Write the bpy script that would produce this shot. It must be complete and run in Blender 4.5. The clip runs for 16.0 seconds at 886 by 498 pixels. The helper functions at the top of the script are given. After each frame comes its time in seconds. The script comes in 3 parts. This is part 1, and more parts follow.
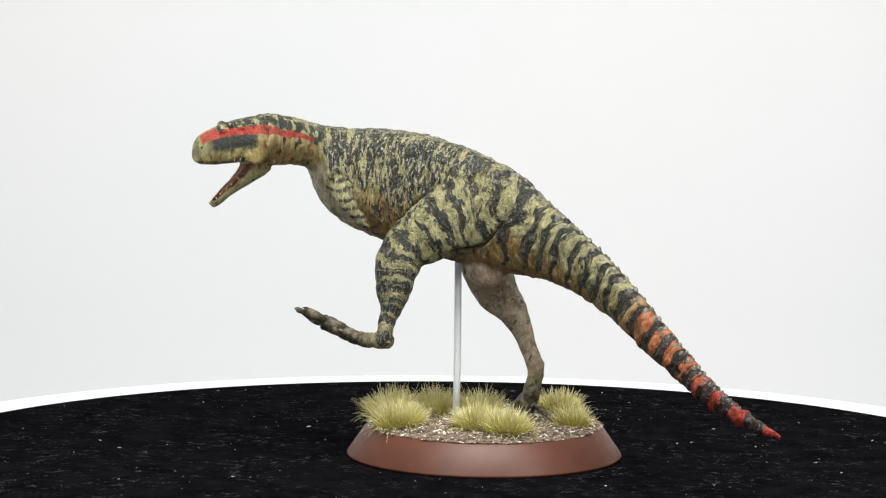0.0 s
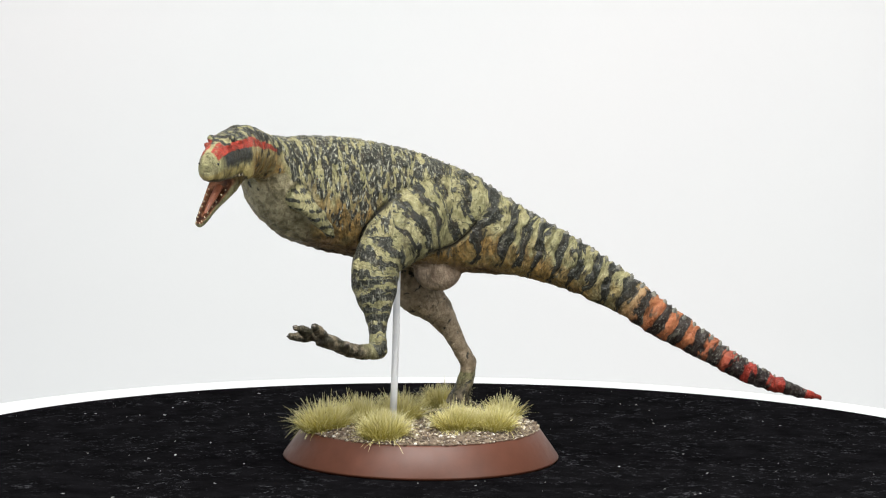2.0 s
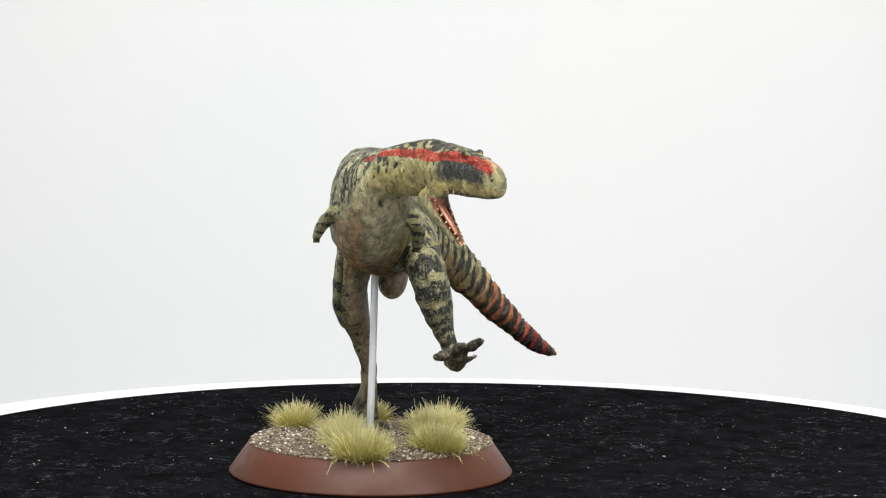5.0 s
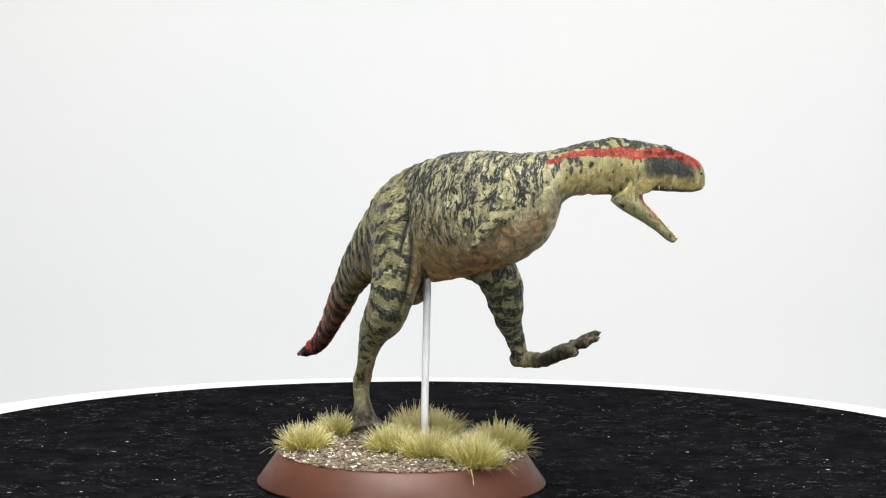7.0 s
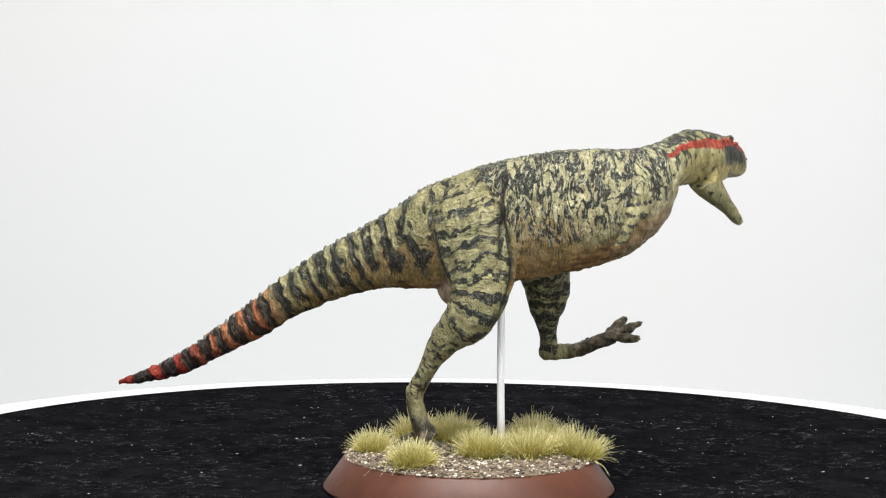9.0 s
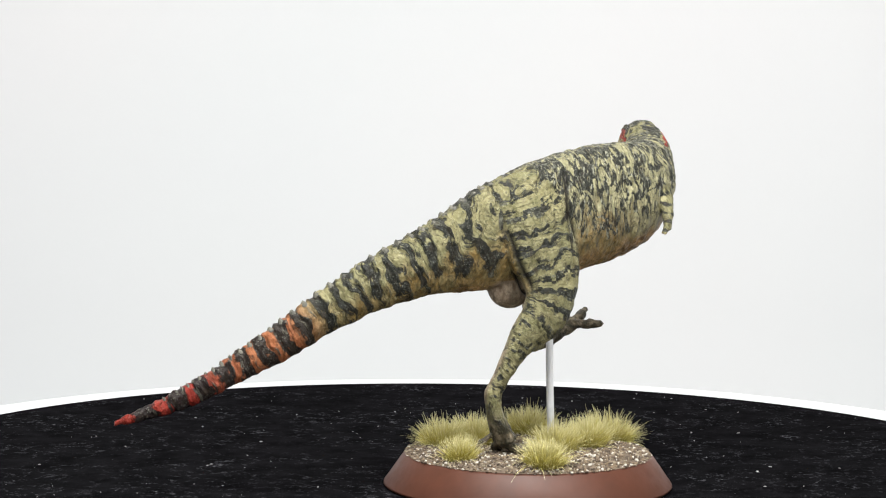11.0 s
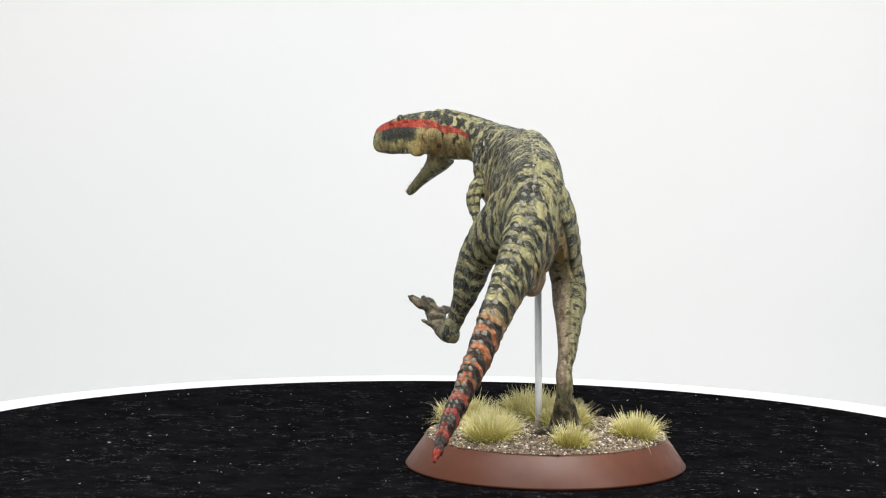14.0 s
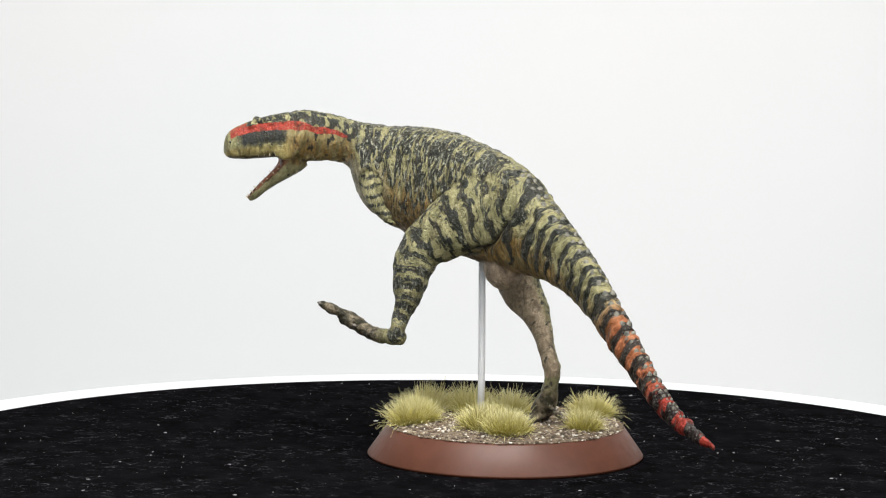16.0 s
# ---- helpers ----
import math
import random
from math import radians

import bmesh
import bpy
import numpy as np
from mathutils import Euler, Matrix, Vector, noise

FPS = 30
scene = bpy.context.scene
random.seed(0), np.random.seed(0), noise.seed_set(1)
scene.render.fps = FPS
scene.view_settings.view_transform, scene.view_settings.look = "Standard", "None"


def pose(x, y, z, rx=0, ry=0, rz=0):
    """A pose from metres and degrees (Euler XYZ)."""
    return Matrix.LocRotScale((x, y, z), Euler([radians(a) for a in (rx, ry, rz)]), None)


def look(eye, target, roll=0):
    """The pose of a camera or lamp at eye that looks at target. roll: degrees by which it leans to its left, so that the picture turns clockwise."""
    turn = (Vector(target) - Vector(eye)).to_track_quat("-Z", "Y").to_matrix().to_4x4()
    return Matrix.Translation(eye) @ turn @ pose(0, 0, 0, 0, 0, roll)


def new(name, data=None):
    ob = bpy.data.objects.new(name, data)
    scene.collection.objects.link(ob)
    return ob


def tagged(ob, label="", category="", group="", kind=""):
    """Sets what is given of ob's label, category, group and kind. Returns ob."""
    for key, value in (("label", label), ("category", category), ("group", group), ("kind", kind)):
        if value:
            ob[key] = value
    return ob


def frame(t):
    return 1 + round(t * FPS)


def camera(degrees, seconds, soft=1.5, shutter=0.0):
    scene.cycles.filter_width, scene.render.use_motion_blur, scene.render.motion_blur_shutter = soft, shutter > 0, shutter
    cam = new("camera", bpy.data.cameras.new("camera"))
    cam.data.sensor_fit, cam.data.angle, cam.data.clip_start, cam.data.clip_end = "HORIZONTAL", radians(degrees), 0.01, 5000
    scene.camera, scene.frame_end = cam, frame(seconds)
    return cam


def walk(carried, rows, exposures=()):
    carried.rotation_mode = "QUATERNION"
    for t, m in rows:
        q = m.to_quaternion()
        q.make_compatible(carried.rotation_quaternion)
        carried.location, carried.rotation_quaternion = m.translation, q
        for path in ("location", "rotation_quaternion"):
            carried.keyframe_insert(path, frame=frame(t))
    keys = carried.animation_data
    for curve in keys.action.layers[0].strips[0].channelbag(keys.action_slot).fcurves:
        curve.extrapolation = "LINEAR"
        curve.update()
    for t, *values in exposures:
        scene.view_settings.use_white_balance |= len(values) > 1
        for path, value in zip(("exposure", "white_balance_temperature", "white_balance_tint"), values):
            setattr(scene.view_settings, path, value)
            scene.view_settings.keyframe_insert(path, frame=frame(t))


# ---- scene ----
cam = camera(16.876, 16.0, soft=1.15)
# the camera stands still but nods a little: how far the aimed point sinks, in millimetres, every half second
NOD = [0.31, 0.38, -0.09, 0.06, -0.01, -0.07, 0.15, -0.17, -0.06, -0.12, -0.18, -0.23, -0.29, -0.34, -0.09, -0.01, 0.02, 0.08, -0.27, -0.18, -0.00, -0.35, -0.39, -0.42, -0.46, -0.19, -0.20, -0.07, 0.29, 0.23, 0.27, 0.73, 0.55]
walk(cam, [(0.5 * i, look((0.0, -0.5389, 0.09633), (-0.00364, 0.0, 0.04075 - 0.001 * n), 0.666)) for i, n in enumerate(NOD)])

# ---- light: a white paper tent with soft lamps in it ----
world = bpy.data.worlds.new("tent_light")
world.use_nodes = True
world.node_tree.nodes["Background"].inputs[0].default_value = (0.95, 0.97, 1.0, 1)
world.node_tree.nodes["Background"].inputs[1].default_value = 0.25
scene.world = world


def soft_lamp(name, eye, target, size, power, colour=(1, 1, 1)):
    data = bpy.data.lights.new(name, "AREA")
    data.shape, data.size, data.size_y, data.energy, data.color = "RECTANGLE", size[0], size[1], power, colour
    ob = new(name, data)
    ob.matrix_world = look(eye, target)
    return ob


soft_lamp("lamp_overhead", (0.0, -0.14, 0.44), (0, 0.0, 0), (0.34, 0.26), 1.9, (1, 0.985, 0.96)).data.spread = radians(125)
soft_lamp("lamp_front", (-0.30, -0.62, 0.50), (0, 0, 0.03), (0.30, 0.30), 1.8, (0.97, 0.99, 1.0))
soft_lamp("lamp_side", (0.45, -0.50, 0.42), (0, 0, 0.03), (0.30, 0.30), 2.2, (1.0, 0.985, 0.96))
scene.view_settings.exposure = 0.26

# the turntable's turn in degrees, every half second
TURN = [0.00, 10.41, 21.06, 31.84, 42.57, 53.31, 64.38, 75.45, 86.77, 98.17, 109.68, 121.28, 132.85, 144.19, 155.76, 167.17, 178.52, 189.65, 200.84, 211.66, 222.30, 232.70, 242.99, 253.14, 263.21, 273.28, 283.22, 292.68, 302.59, 312.82, 323.46, 334.12, 344.86]


# ---- materials ----
class Mat:
    """A node material with short helpers."""

    def __init__(self, name, rough=0.5, metal=0.0):
        self.m = bpy.data.materials.new(name)
        self.m.use_nodes = True
        self.t = self.m.node_tree
        self.b = self.t.nodes["Principled BSDF"]
        self.b.inputs["Roughness"].default_value = rough
        self.b.inputs["Metallic"].default_value = metal

    def node(self, kind, **sets):
        n = self.t.nodes.new(kind)
        for k, v in sets.items():
            setattr(n, k, v)
        return n

    def put(self, value, socket):
        if isinstance(value, bpy.types.NodeSocket):
            self.t.links.new(value, socket)
        elif isinstance(value, (tuple, list)) and len(value) == 3 and socket.type == "RGBA":
            socket.default_value = (*value, 1)
        else:
            socket.default_value = value

    def coords(self, scale=(1, 1, 1)):
        c, m = self.node("ShaderNodeTexCoord"), self.node("ShaderNodeMapping")
        m.inputs["Scale"].default_value = scale
        self.put(c.outputs["Object"], m.inputs["Vector"])
        return m.outputs["Vector"]

    def along(self, degrees, scale):
        """Coordinates turned about z, then stretched."""
        c, r, m = self.node("ShaderNodeTexCoord"), self.node("ShaderNodeMapping"), self.node("ShaderNodeMapping")
        r.inputs["Rotation"].default_value = (0, 0, radians(degrees))
        m.inputs["Scale"].default_value = scale
        self.put(c.outputs["Object"], r.inputs["Vector"])
        self.put(r.outputs["Vector"], m.inputs["Vector"])
        return m.outputs["Vector"]

    def noise(self, scale, detail=4.0, rough=0.6, vector=None, distortion=0.0):
        n = self.node("ShaderNodeTexNoise")
        n.inputs["Scale"].default_value, n.inputs["Detail"].default_value = scale, detail
        n.inputs["Roughness"].default_value, n.inputs["Distortion"].default_value = rough, distortion
        self.put(vector or self.coords(), n.inputs["Vector"])
        return n.outputs[0]

    def cells(self, scale, vector=None, feature="F1"):
        n = self.node("ShaderNodeTexVoronoi", feature=feature)
        n.inputs["Scale"].default_value = scale
        self.put(vector or self.coords(), n.inputs["Vector"])
        return n.outputs[0]

    def attr(self, name):
        return self.node("ShaderNodeAttribute", attribute_name=name).outputs["Fac"]

    def ramp(self, value, low, high, a=0.0, b=1.0):
        n = self.node("ShaderNodeMapRange", clamp=True)
        for i, v in enumerate((value, low, high, a, b)):
            self.put(v, n.inputs[i])
        return n.outputs[0]

    def calc(self, op, a, b=0.0):
        n = self.node("ShaderNodeMath", operation=op)
        self.put(a, n.inputs[0]), self.put(b, n.inputs[1])
        return n.outputs[0]

    def mix(self, fac, a, b):
        n = self.node("ShaderNodeMix", data_type="RGBA")
        self.put(fac, n.inputs[0]), self.put(a, n.inputs[6]), self.put(b, n.inputs[7])
        return n.outputs[2]

    def bump(self, height, distance, strength=1.0):
        n = self.node("ShaderNodeBump")
        n.inputs["Strength"].default_value, n.inputs["Distance"].default_value = strength, distance
        self.put(height, n.inputs["Height"])
        self.put(n.outputs[0], self.b.inputs["Normal"])
        return n

    def colour(self, value):
        self.put(value, self.b.inputs["Base Color"])
        return self


def island(mat):
    return mat.node("ShaderNodeNewGeometry").outputs["Random Per Island"]


def paper_material():
    m = Mat("white_paper", 0.9)
    big, soft = m.noise(3.2, 2.0, 0.5), m.noise(9.0, 2.0, 0.5)
    c = m.mix(m.ramp(big, 0.38, 0.62), (0.762, 0.790, 0.789), (0.800, 0.795, 0.794))
    m.colour(m.mix(m.ramp(soft, 0.35, 0.65, 0.0, 0.3), c, (0.776, 0.776, 0.786)))
    m.bump(m.noise(900, 3), 0.00005, 0.3)
    return m.m


def velvet_material():
    """Black pile that leans one way, so that it catches more light when it faces the lamps."""
    m = Mat("black_velvet", 0.95)
    streak = m.noise(430, 4, 0.7, m.coords(), 0.8)
    patch = m.noise(60, 3, 0.65)
    fine = m.noise(1700, 2, 0.6)
    level = m.calc("MULTIPLY", m.ramp(streak, 0.53, 0.72), m.ramp(patch, 0.42, 0.64, 0.05, 1.0))
    level = m.calc("MULTIPLY", level, m.ramp(fine, 0.44, 0.66, 0.0, 1.5))
    ground = m.mix(m.ramp(m.noise(140, 4, 0.65), 0.35, 0.65), (0.0034, 0.0033, 0.0038), (0.0076, 0.0074, 0.0084))
    m.colour(m.mix(level, ground, (0.10, 0.10, 0.11)))
    m.b.inputs["Specular IOR Level"].default_value = 0.0
    nap = m.node("ShaderNodeVectorTransform", vector_type="NORMAL", convert_from="OBJECT", convert_to="WORLD")
    nap.inputs[0].default_value = (-0.16, 0.60, 0.78)
    n = m.bump(m.calc("ADD", m.noise(900, 3), streak), 0.0003, 0.7)
    m.put(nap.outputs[0], n.inputs["Normal"])
    return m.m


def brown_material():
    m = Mat("brown_satin_paint", 0.42)
    n = m.noise(240, 4, 0.6)
    m.colour(m.mix(m.ramp(n, 0.3, 0.7), (0.070, 0.024, 0.0125), (0.090, 0.031, 0.017)))
    m.put(m.ramp(m.noise(500, 4), 0.3, 0.7, 0.40, 0.52), m.b.inputs["Roughness"])
    m.b.inputs["Specular IOR Level"].default_value = 0.32
    m.bump(m.noise(1400, 3), 0.00004, 0.35)
    return m.m


def plain_material(name, low, high, rough, scale=600.0, bump=0.00005, metal=0.0):
    m = Mat(name, rough, metal)
    n = m.noise(scale, 4, 0.65)
    m.colour(m.mix(m.ramp(n, 0.3, 0.7), low, high))
    m.bump(n, bump, 0.5)
    return m.m


def gravel_material():
    m = Mat("mixed_gravel", 0.85)
    r = island(m)
    ramp = m.node("ShaderNodeValToRGB")
    ramp.color_ramp.interpolation = "CONSTANT"
    stops = ((0.0, (0.14, 0.10, 0.062)), (0.20, (0.31, 0.26, 0.18)), (0.36, (0.045, 0.030, 0.019)), (0.56, (0.20, 0.145, 0.088)),
             (0.74, (0.62, 0.59, 0.52)), (0.86, (0.08, 0.055, 0.036)))
    while len(ramp.color_ramp.elements) < len(stops):
        ramp.color_ramp.elements.new(0.5)
    for e, (at, c) in zip(ramp.color_ramp.elements, stops):
        e.position, e.color = at, (*c, 1)
    m.put(r, ramp.inputs[0])
    m.colour(m.mix(m.ramp(m.noise(2500, 3), 0.3, 0.7, 0.0, 0.35), ramp.outputs[0], (0.17, 0.135, 0.10)))
    return m.m


def grass_material():
    m = Mat("straw_green_flock", 0.7)
    r = island(m)
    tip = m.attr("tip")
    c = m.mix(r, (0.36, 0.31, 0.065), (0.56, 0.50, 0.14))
    # each blade is darker towards the root and paler towards the tip
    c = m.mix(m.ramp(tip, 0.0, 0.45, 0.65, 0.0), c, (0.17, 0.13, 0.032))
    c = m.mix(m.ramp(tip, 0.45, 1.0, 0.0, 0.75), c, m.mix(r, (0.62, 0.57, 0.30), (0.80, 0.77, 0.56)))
    m.colour(c)
    m.b.inputs["Specular IOR Level"].default_value = 0.25
    return m.m


def skin_material():
    """Painted skin: khaki ground with slate markings, red crest, rust and flesh washes, scale relief."""
    m = Mat("painted_skin", 0.5)
    v = m.coords()
    tall = m.coords((1, 1, 0.32))
    grain, fine = m.noise(650, 4, 0.65, v), m.noise(2400, 3, 0.6, v)
    streak, hair = m.noise(1150, 3, 0.6, tall, 0.5), m.noise(2300, 3, 0.6, tall)
    scales, small = m.cells(2300, v), m.cells(3400, v)
    folds = m.noise(800, 3, 0.6, m.along(30, (0.22, 1.0, 1.0)), 0.6)
    wrinkle = m.noise(620, 4, 0.62, m.coords((1, 1, 0.55)), 1.2)
    body = m.node("ShaderNodeCombineXYZ")
    for at, (name, size) in enumerate((("run", 0.80), ("rise", 0.34), ("right", 9.0))):
        m.put(m.calc("MULTIPLY", m.attr(name), size), body.inputs[at])
    body = body.outputs[0]
    # flank: upright blots, on the right side parted into thin wandering lines
    blot = m.calc("MULTIPLY", m.calc("SUBTRACT", m.noise(1.0, 3, 0.55, body, 0.9), 0.5), 2.9)
    worm = m.calc("ABSOLUTE", m.calc("SUBTRACT", m.noise(0.62, 2, 0.5, body, 1.4), 0.5))
    worm = m.ramp(worm, 0.0, 0.16, 0.42, -0.40)
    blot = m.calc("ADD", blot, m.calc("MULTIPLY", m.calc("SUBTRACT", worm, blot), m.calc("MULTIPLY", m.attr("right"), 0.72)))
    d = m.calc("ADD", m.attr("dark"), m.calc("MULTIPLY", blot, m.attr("flank")))
    d = m.calc("ADD", d, m.calc("MULTIPLY", m.calc("SUBTRACT", m.noise(900, 3, 0.6, m.coords((1, 1, 0.6)), 0.8), 0.5), 0.27))
    d = m.calc("ADD", d, m.calc("MULTIPLY", m.calc("SUBTRACT", fine, 0.5), 0.10))
    d = m.calc("ADD", d, m.calc("MULTIPLY", m.calc("MULTIPLY", m.calc("SUBTRACT", streak, 0.5), m.attr("flank")), 0.5))
    along = m.node("ShaderNodeCombineXYZ")
    for at, (name, size) in enumerate((("run", 1.5), ("rise", 0.30), ("right", 9.0))):
        m.put(m.calc("MULTIPLY", m.attr(name), size), along.inputs[at])
    comb = m.noise(1.0, 4, 0.62, along.outputs[0], 0.5)
    bare = m.ramp(m.attr("flank"), 0.0, 1.0, 1.0, 0.25)
    d = m.calc("ADD", d, m.calc("MULTIPLY", m.calc("MULTIPLY", m.calc("SUBTRACT", comb, 0.5), bare), 1.5))
    dark = m.ramp(d, 0.43, 0.57, 0.0, 0.96)
    khaki = m.mix(m.ramp(grain, 0.3, 0.7), (0.178, 0.162, 0.076), (0.312, 0.290, 0.155))
    khaki = m.mix(m.ramp(m.noise(330, 2, 0.5, v), 0.42, 0.62, 0.0, 0.42), khaki, (0.125, 0.130, 0.060))
    khaki = m.mix(m.calc("MULTIPLY", m.calc("MULTIPLY", m.attr("right"), m.attr("flank")), 0.6), khaki, m.mix(m.ramp(grain, 0.3, 0.7), (0.26, 0.245, 0.135), (0.44, 0.42, 0.27)))
    slate = m.mix(m.ramp(fine, 0.35, 0.65), (0.0045, 0.0052, 0.0050), (0.021, 0.024, 0.023))
    # pale dry-brushed scale tops and hair lines
    tops = m.calc("MULTIPLY", m.ramp(scales, 0.36, 0.14), m.ramp(m.noise(420, 3, 0.6, v), 0.42, 0.56, 0.0, 1.0))
    slate = m.mix(m.calc("MULTIPLY", tops, 0.45), slate, (0.27, 0.28, 0.23))
    slate = m.mix(m.calc("MULTIPLY", m.ramp(hair, 0.54, 0.66, 0.0, 0.8), m.attr("flank")), slate, (0.34, 0.34, 0.26))
    khaki = m.mix(m.calc("MULTIPLY", tops, 0.28), khaki, (0.50, 0.48, 0.34))
    dry = m.calc("MULTIPLY", m.ramp(comb, 0.56, 0.68), m.ramp(grain, 0.42, 0.60))
    slate = m.mix(m.calc("MULTIPLY", dry, 0.55), slate, (0.25, 0.25, 0.19))
    rusty = m.mix(m.ramp(streak, 0.36, 0.62), (0.070, 0.034, 0.008), (0.270, 0.145, 0.034))
    c = m.mix(m.calc("MULTIPLY", m.attr("rust"), m.ramp(fine, 0.25, 0.7, 0.6, 1.0)), khaki, rusty)
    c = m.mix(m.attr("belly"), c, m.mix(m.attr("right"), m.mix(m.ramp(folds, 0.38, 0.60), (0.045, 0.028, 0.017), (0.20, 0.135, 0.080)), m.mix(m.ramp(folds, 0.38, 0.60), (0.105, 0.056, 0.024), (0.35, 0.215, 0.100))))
    c = m.mix(m.attr("flesh"), c, m.mix(m.ramp(grain, 0.32, 0.66), (0.14, 0.098, 0.065), (0.40, 0.315, 0.225)))
    c = m.mix(m.attr("lip"), c, m.mix(m.ramp(grain, 0.35, 0.65), (0.19, 0.135, 0.035), (0.40, 0.33, 0.13)))
    c = m.mix(m.attr("chest"), c, m.mix(m.ramp(grain, 0.35, 0.6), (0.13, 0.112, 0.060), (0.33, 0.295, 0.185)))
    red = m.mix(m.ramp(grain, 0.3, 0.7), (0.13, 0.014, 0.010), (0.33, 0.044, 0.028))
    orange = m.mix(m.ramp(grain, 0.3, 0.7), (0.22, 0.060, 0.022), (0.36, 0.135, 0.060))
    c = m.mix(m.attr("orange"), c, orange)
    c = m.mix(m.attr("tailred"), c, red)
    # thin dark lines drawn between the pale patches
    vein = m.calc("MULTIPLY", m.ramp(m.calc("ABSOLUTE", m.calc("SUBTRACT", m.noise(1.0, 2, 0.5, along.outputs[0], 1.0), 0.5)), 0.010, 0.036, 1.0, 0.0), m.attr("vein"))
    c = m.mix(m.calc("MULTIPLY", vein, m.ramp(grain, 0.38, 0.55, 0.2, 0.9)), c, (0.022, 0.018, 0.011))
    c = m.mix(dark, c, slate)
    smoke = m.calc("ADD", m.attr("smoke"), m.calc("MULTIPLY", m.calc("SUBTRACT", m.noise(1300, 3, 0.6, m.coords((1, 1, 0.2))), 0.5), 1.0))
    c = m.mix(m.ramp(smoke, 0.20, 0.90, 0.0, 0.95), c, m.mix(m.ramp(fine, 0.35, 0.65), (0.006, 0.007, 0.008), (0.026, 0.030, 0.033)))
    edge = m.ramp(m.calc("ADD", m.attr("red"), m.calc("MULTIPLY", m.calc("SUBTRACT", grain, 0.5), 1.5)), 0.36, 0.66)
    c = m.mix(m.calc("MULTIPLY", edge, m.ramp(fine, 0.32, 0.48, 0.45, 1.0)), c, m.mix(m.calc("MULTIPLY", tops, 0.6), red, (0.40, 0.15, 0.10)))
    c = m.mix(m.attr("foot"), c, m.mix(m.ramp(grain, 0.44, 0.62), (0.012, 0.011, 0.010), (0.16, 0.128, 0.09)))
    c = m.mix(m.attr("mouth"), c, m.mix(m.ramp(grain, 0.40, 0.64), (0.045, 0.016, 0.008), (0.26, 0.110, 0.055)))
    # the shadow in the hip and thigh grooves is put into the colour
    c = m.mix(m.attr("shaded_seam"), c, (0.012, 0.011, 0.010))
    # a dark wash lies in the folds
    wash = m.calc("MULTIPLY", m.ramp(wrinkle, 0.50, 0.34), m.ramp(grain, 0.35, 0.6, 0.25, 0.75))
    c = m.mix(wash, c, (0.026, 0.019, 0.011))
    m.colour(c)
    m.put(m.ramp(grain, 0.3, 0.7, 0.28, 0.48), m.b.inputs["Roughness"])
    m.b.inputs["Specular IOR Level"].default_value = 0.17
    h = m.calc("ADD", m.calc("MULTIPLY", m.ramp(scales, 0.0, 0.6, 1.0, 0.0), 0.16), m.calc("MULTIPLY", wrinkle, 1.05))
    h = m.calc("ADD", h, m.calc("MULTIPLY", m.ramp(small, 0.0, 0.6, 1.0, 0.0), 0.08))
    h = m.calc("ADD", h, m.calc("MULTIPLY", streak, m.calc("MULTIPLY", m.attr("flank"), 1.6)))
    h = m.calc("ADD", h, m.calc("MULTIPLY", comb, m.calc("MULTIPLY", bare, 1.2)))
    m.bump(h, 0.00052, 0.8)
    return m.m


PAPER, VELVET, BROWN, GRAVEL, GRASS, SKIN = (paper_material(), velvet_material(), brown_material(), gravel_material(),
                                             grass_material(), skin_material())
PLASTIC = plain_material("white_plastic", (0.84, 0.85, 0.86), (0.88, 0.88, 0.88), 0.35)
ROD = plain_material("white_styrene", (0.72, 0.74, 0.77), (0.80, 0.81, 0.82), 0.3)
IVORY = plain_material("ivory_paint", (0.42, 0.32, 0.19), (0.66, 0.56, 0.38), 0.4, 1500)
CLAW = plain_material("dark_claw_paint", (0.03, 0.026, 0.024), (0.13, 0.11, 0.09), 0.35, 1500)
EYE_BLACK = plain_material("glossy_black_paint", (0.008, 0.008, 0.008), (0.02, 0.018, 0.012), 0.12, 1500)
TONGUE = plain_material("tongue_paint", (0.16, 0.045, 0.022), (0.30, 0.11, 0.055), 0.3, 1500)
LINT = plain_material("pale_lint", (0.35, 0.35, 0.36), (0.6, 0.6, 0.6), 0.9, 1500)

# ---- helpers for meshes (plans in millimetres, objects in metres) ----
MM = 0.001


def mesh_object(name, bm, material, parent=None, label="", smooth=True):
    data = bpy.data.meshes.new(name)
    for face in bm.faces:
        face.smooth = smooth
    bm.to_mesh(data)
    bm.free()
    data.materials.append(material)
    ob = new(name, data)
    ob.parent = parent
    return tagged(ob, label)


def part(name, bm, material, parent, label="", smooth=True):
    return mesh_object(name, bm, material, parent, label, smooth)


def lathe(profile, centre=(0, 0), steps=96):
    """A turned body from (radius, height) pairs, in millimetres, closed at both ends on the axis."""
    bm = bmesh.new()
    rings = []
    for r, z in profile:
        if r == 0:
            rings.append([bm.verts.new((centre[0] * MM, centre[1] * MM, z * MM))])
        else:
            rings.append([bm.verts.new(((centre[0] + r * math.cos(a)) * MM, (centre[1] + r * math.sin(a)) * MM, z * MM))
                          for a in (2 * math.pi * i / steps for i in range(steps))])
    for low, high in zip(rings, rings[1:]):
        for i in range(steps):
            j = (i + 1) % steps
            a = [low[0]] if len(low) == 1 else [low[i], low[j]]
            b = [high[0]] if len(high) == 1 else [high[j], high[i]]
            if len(a) + len(b) > 2:
                bm.faces.new(a + b)
    bmesh.ops.recalc_face_normals(bm, faces=bm.faces)
    return bm


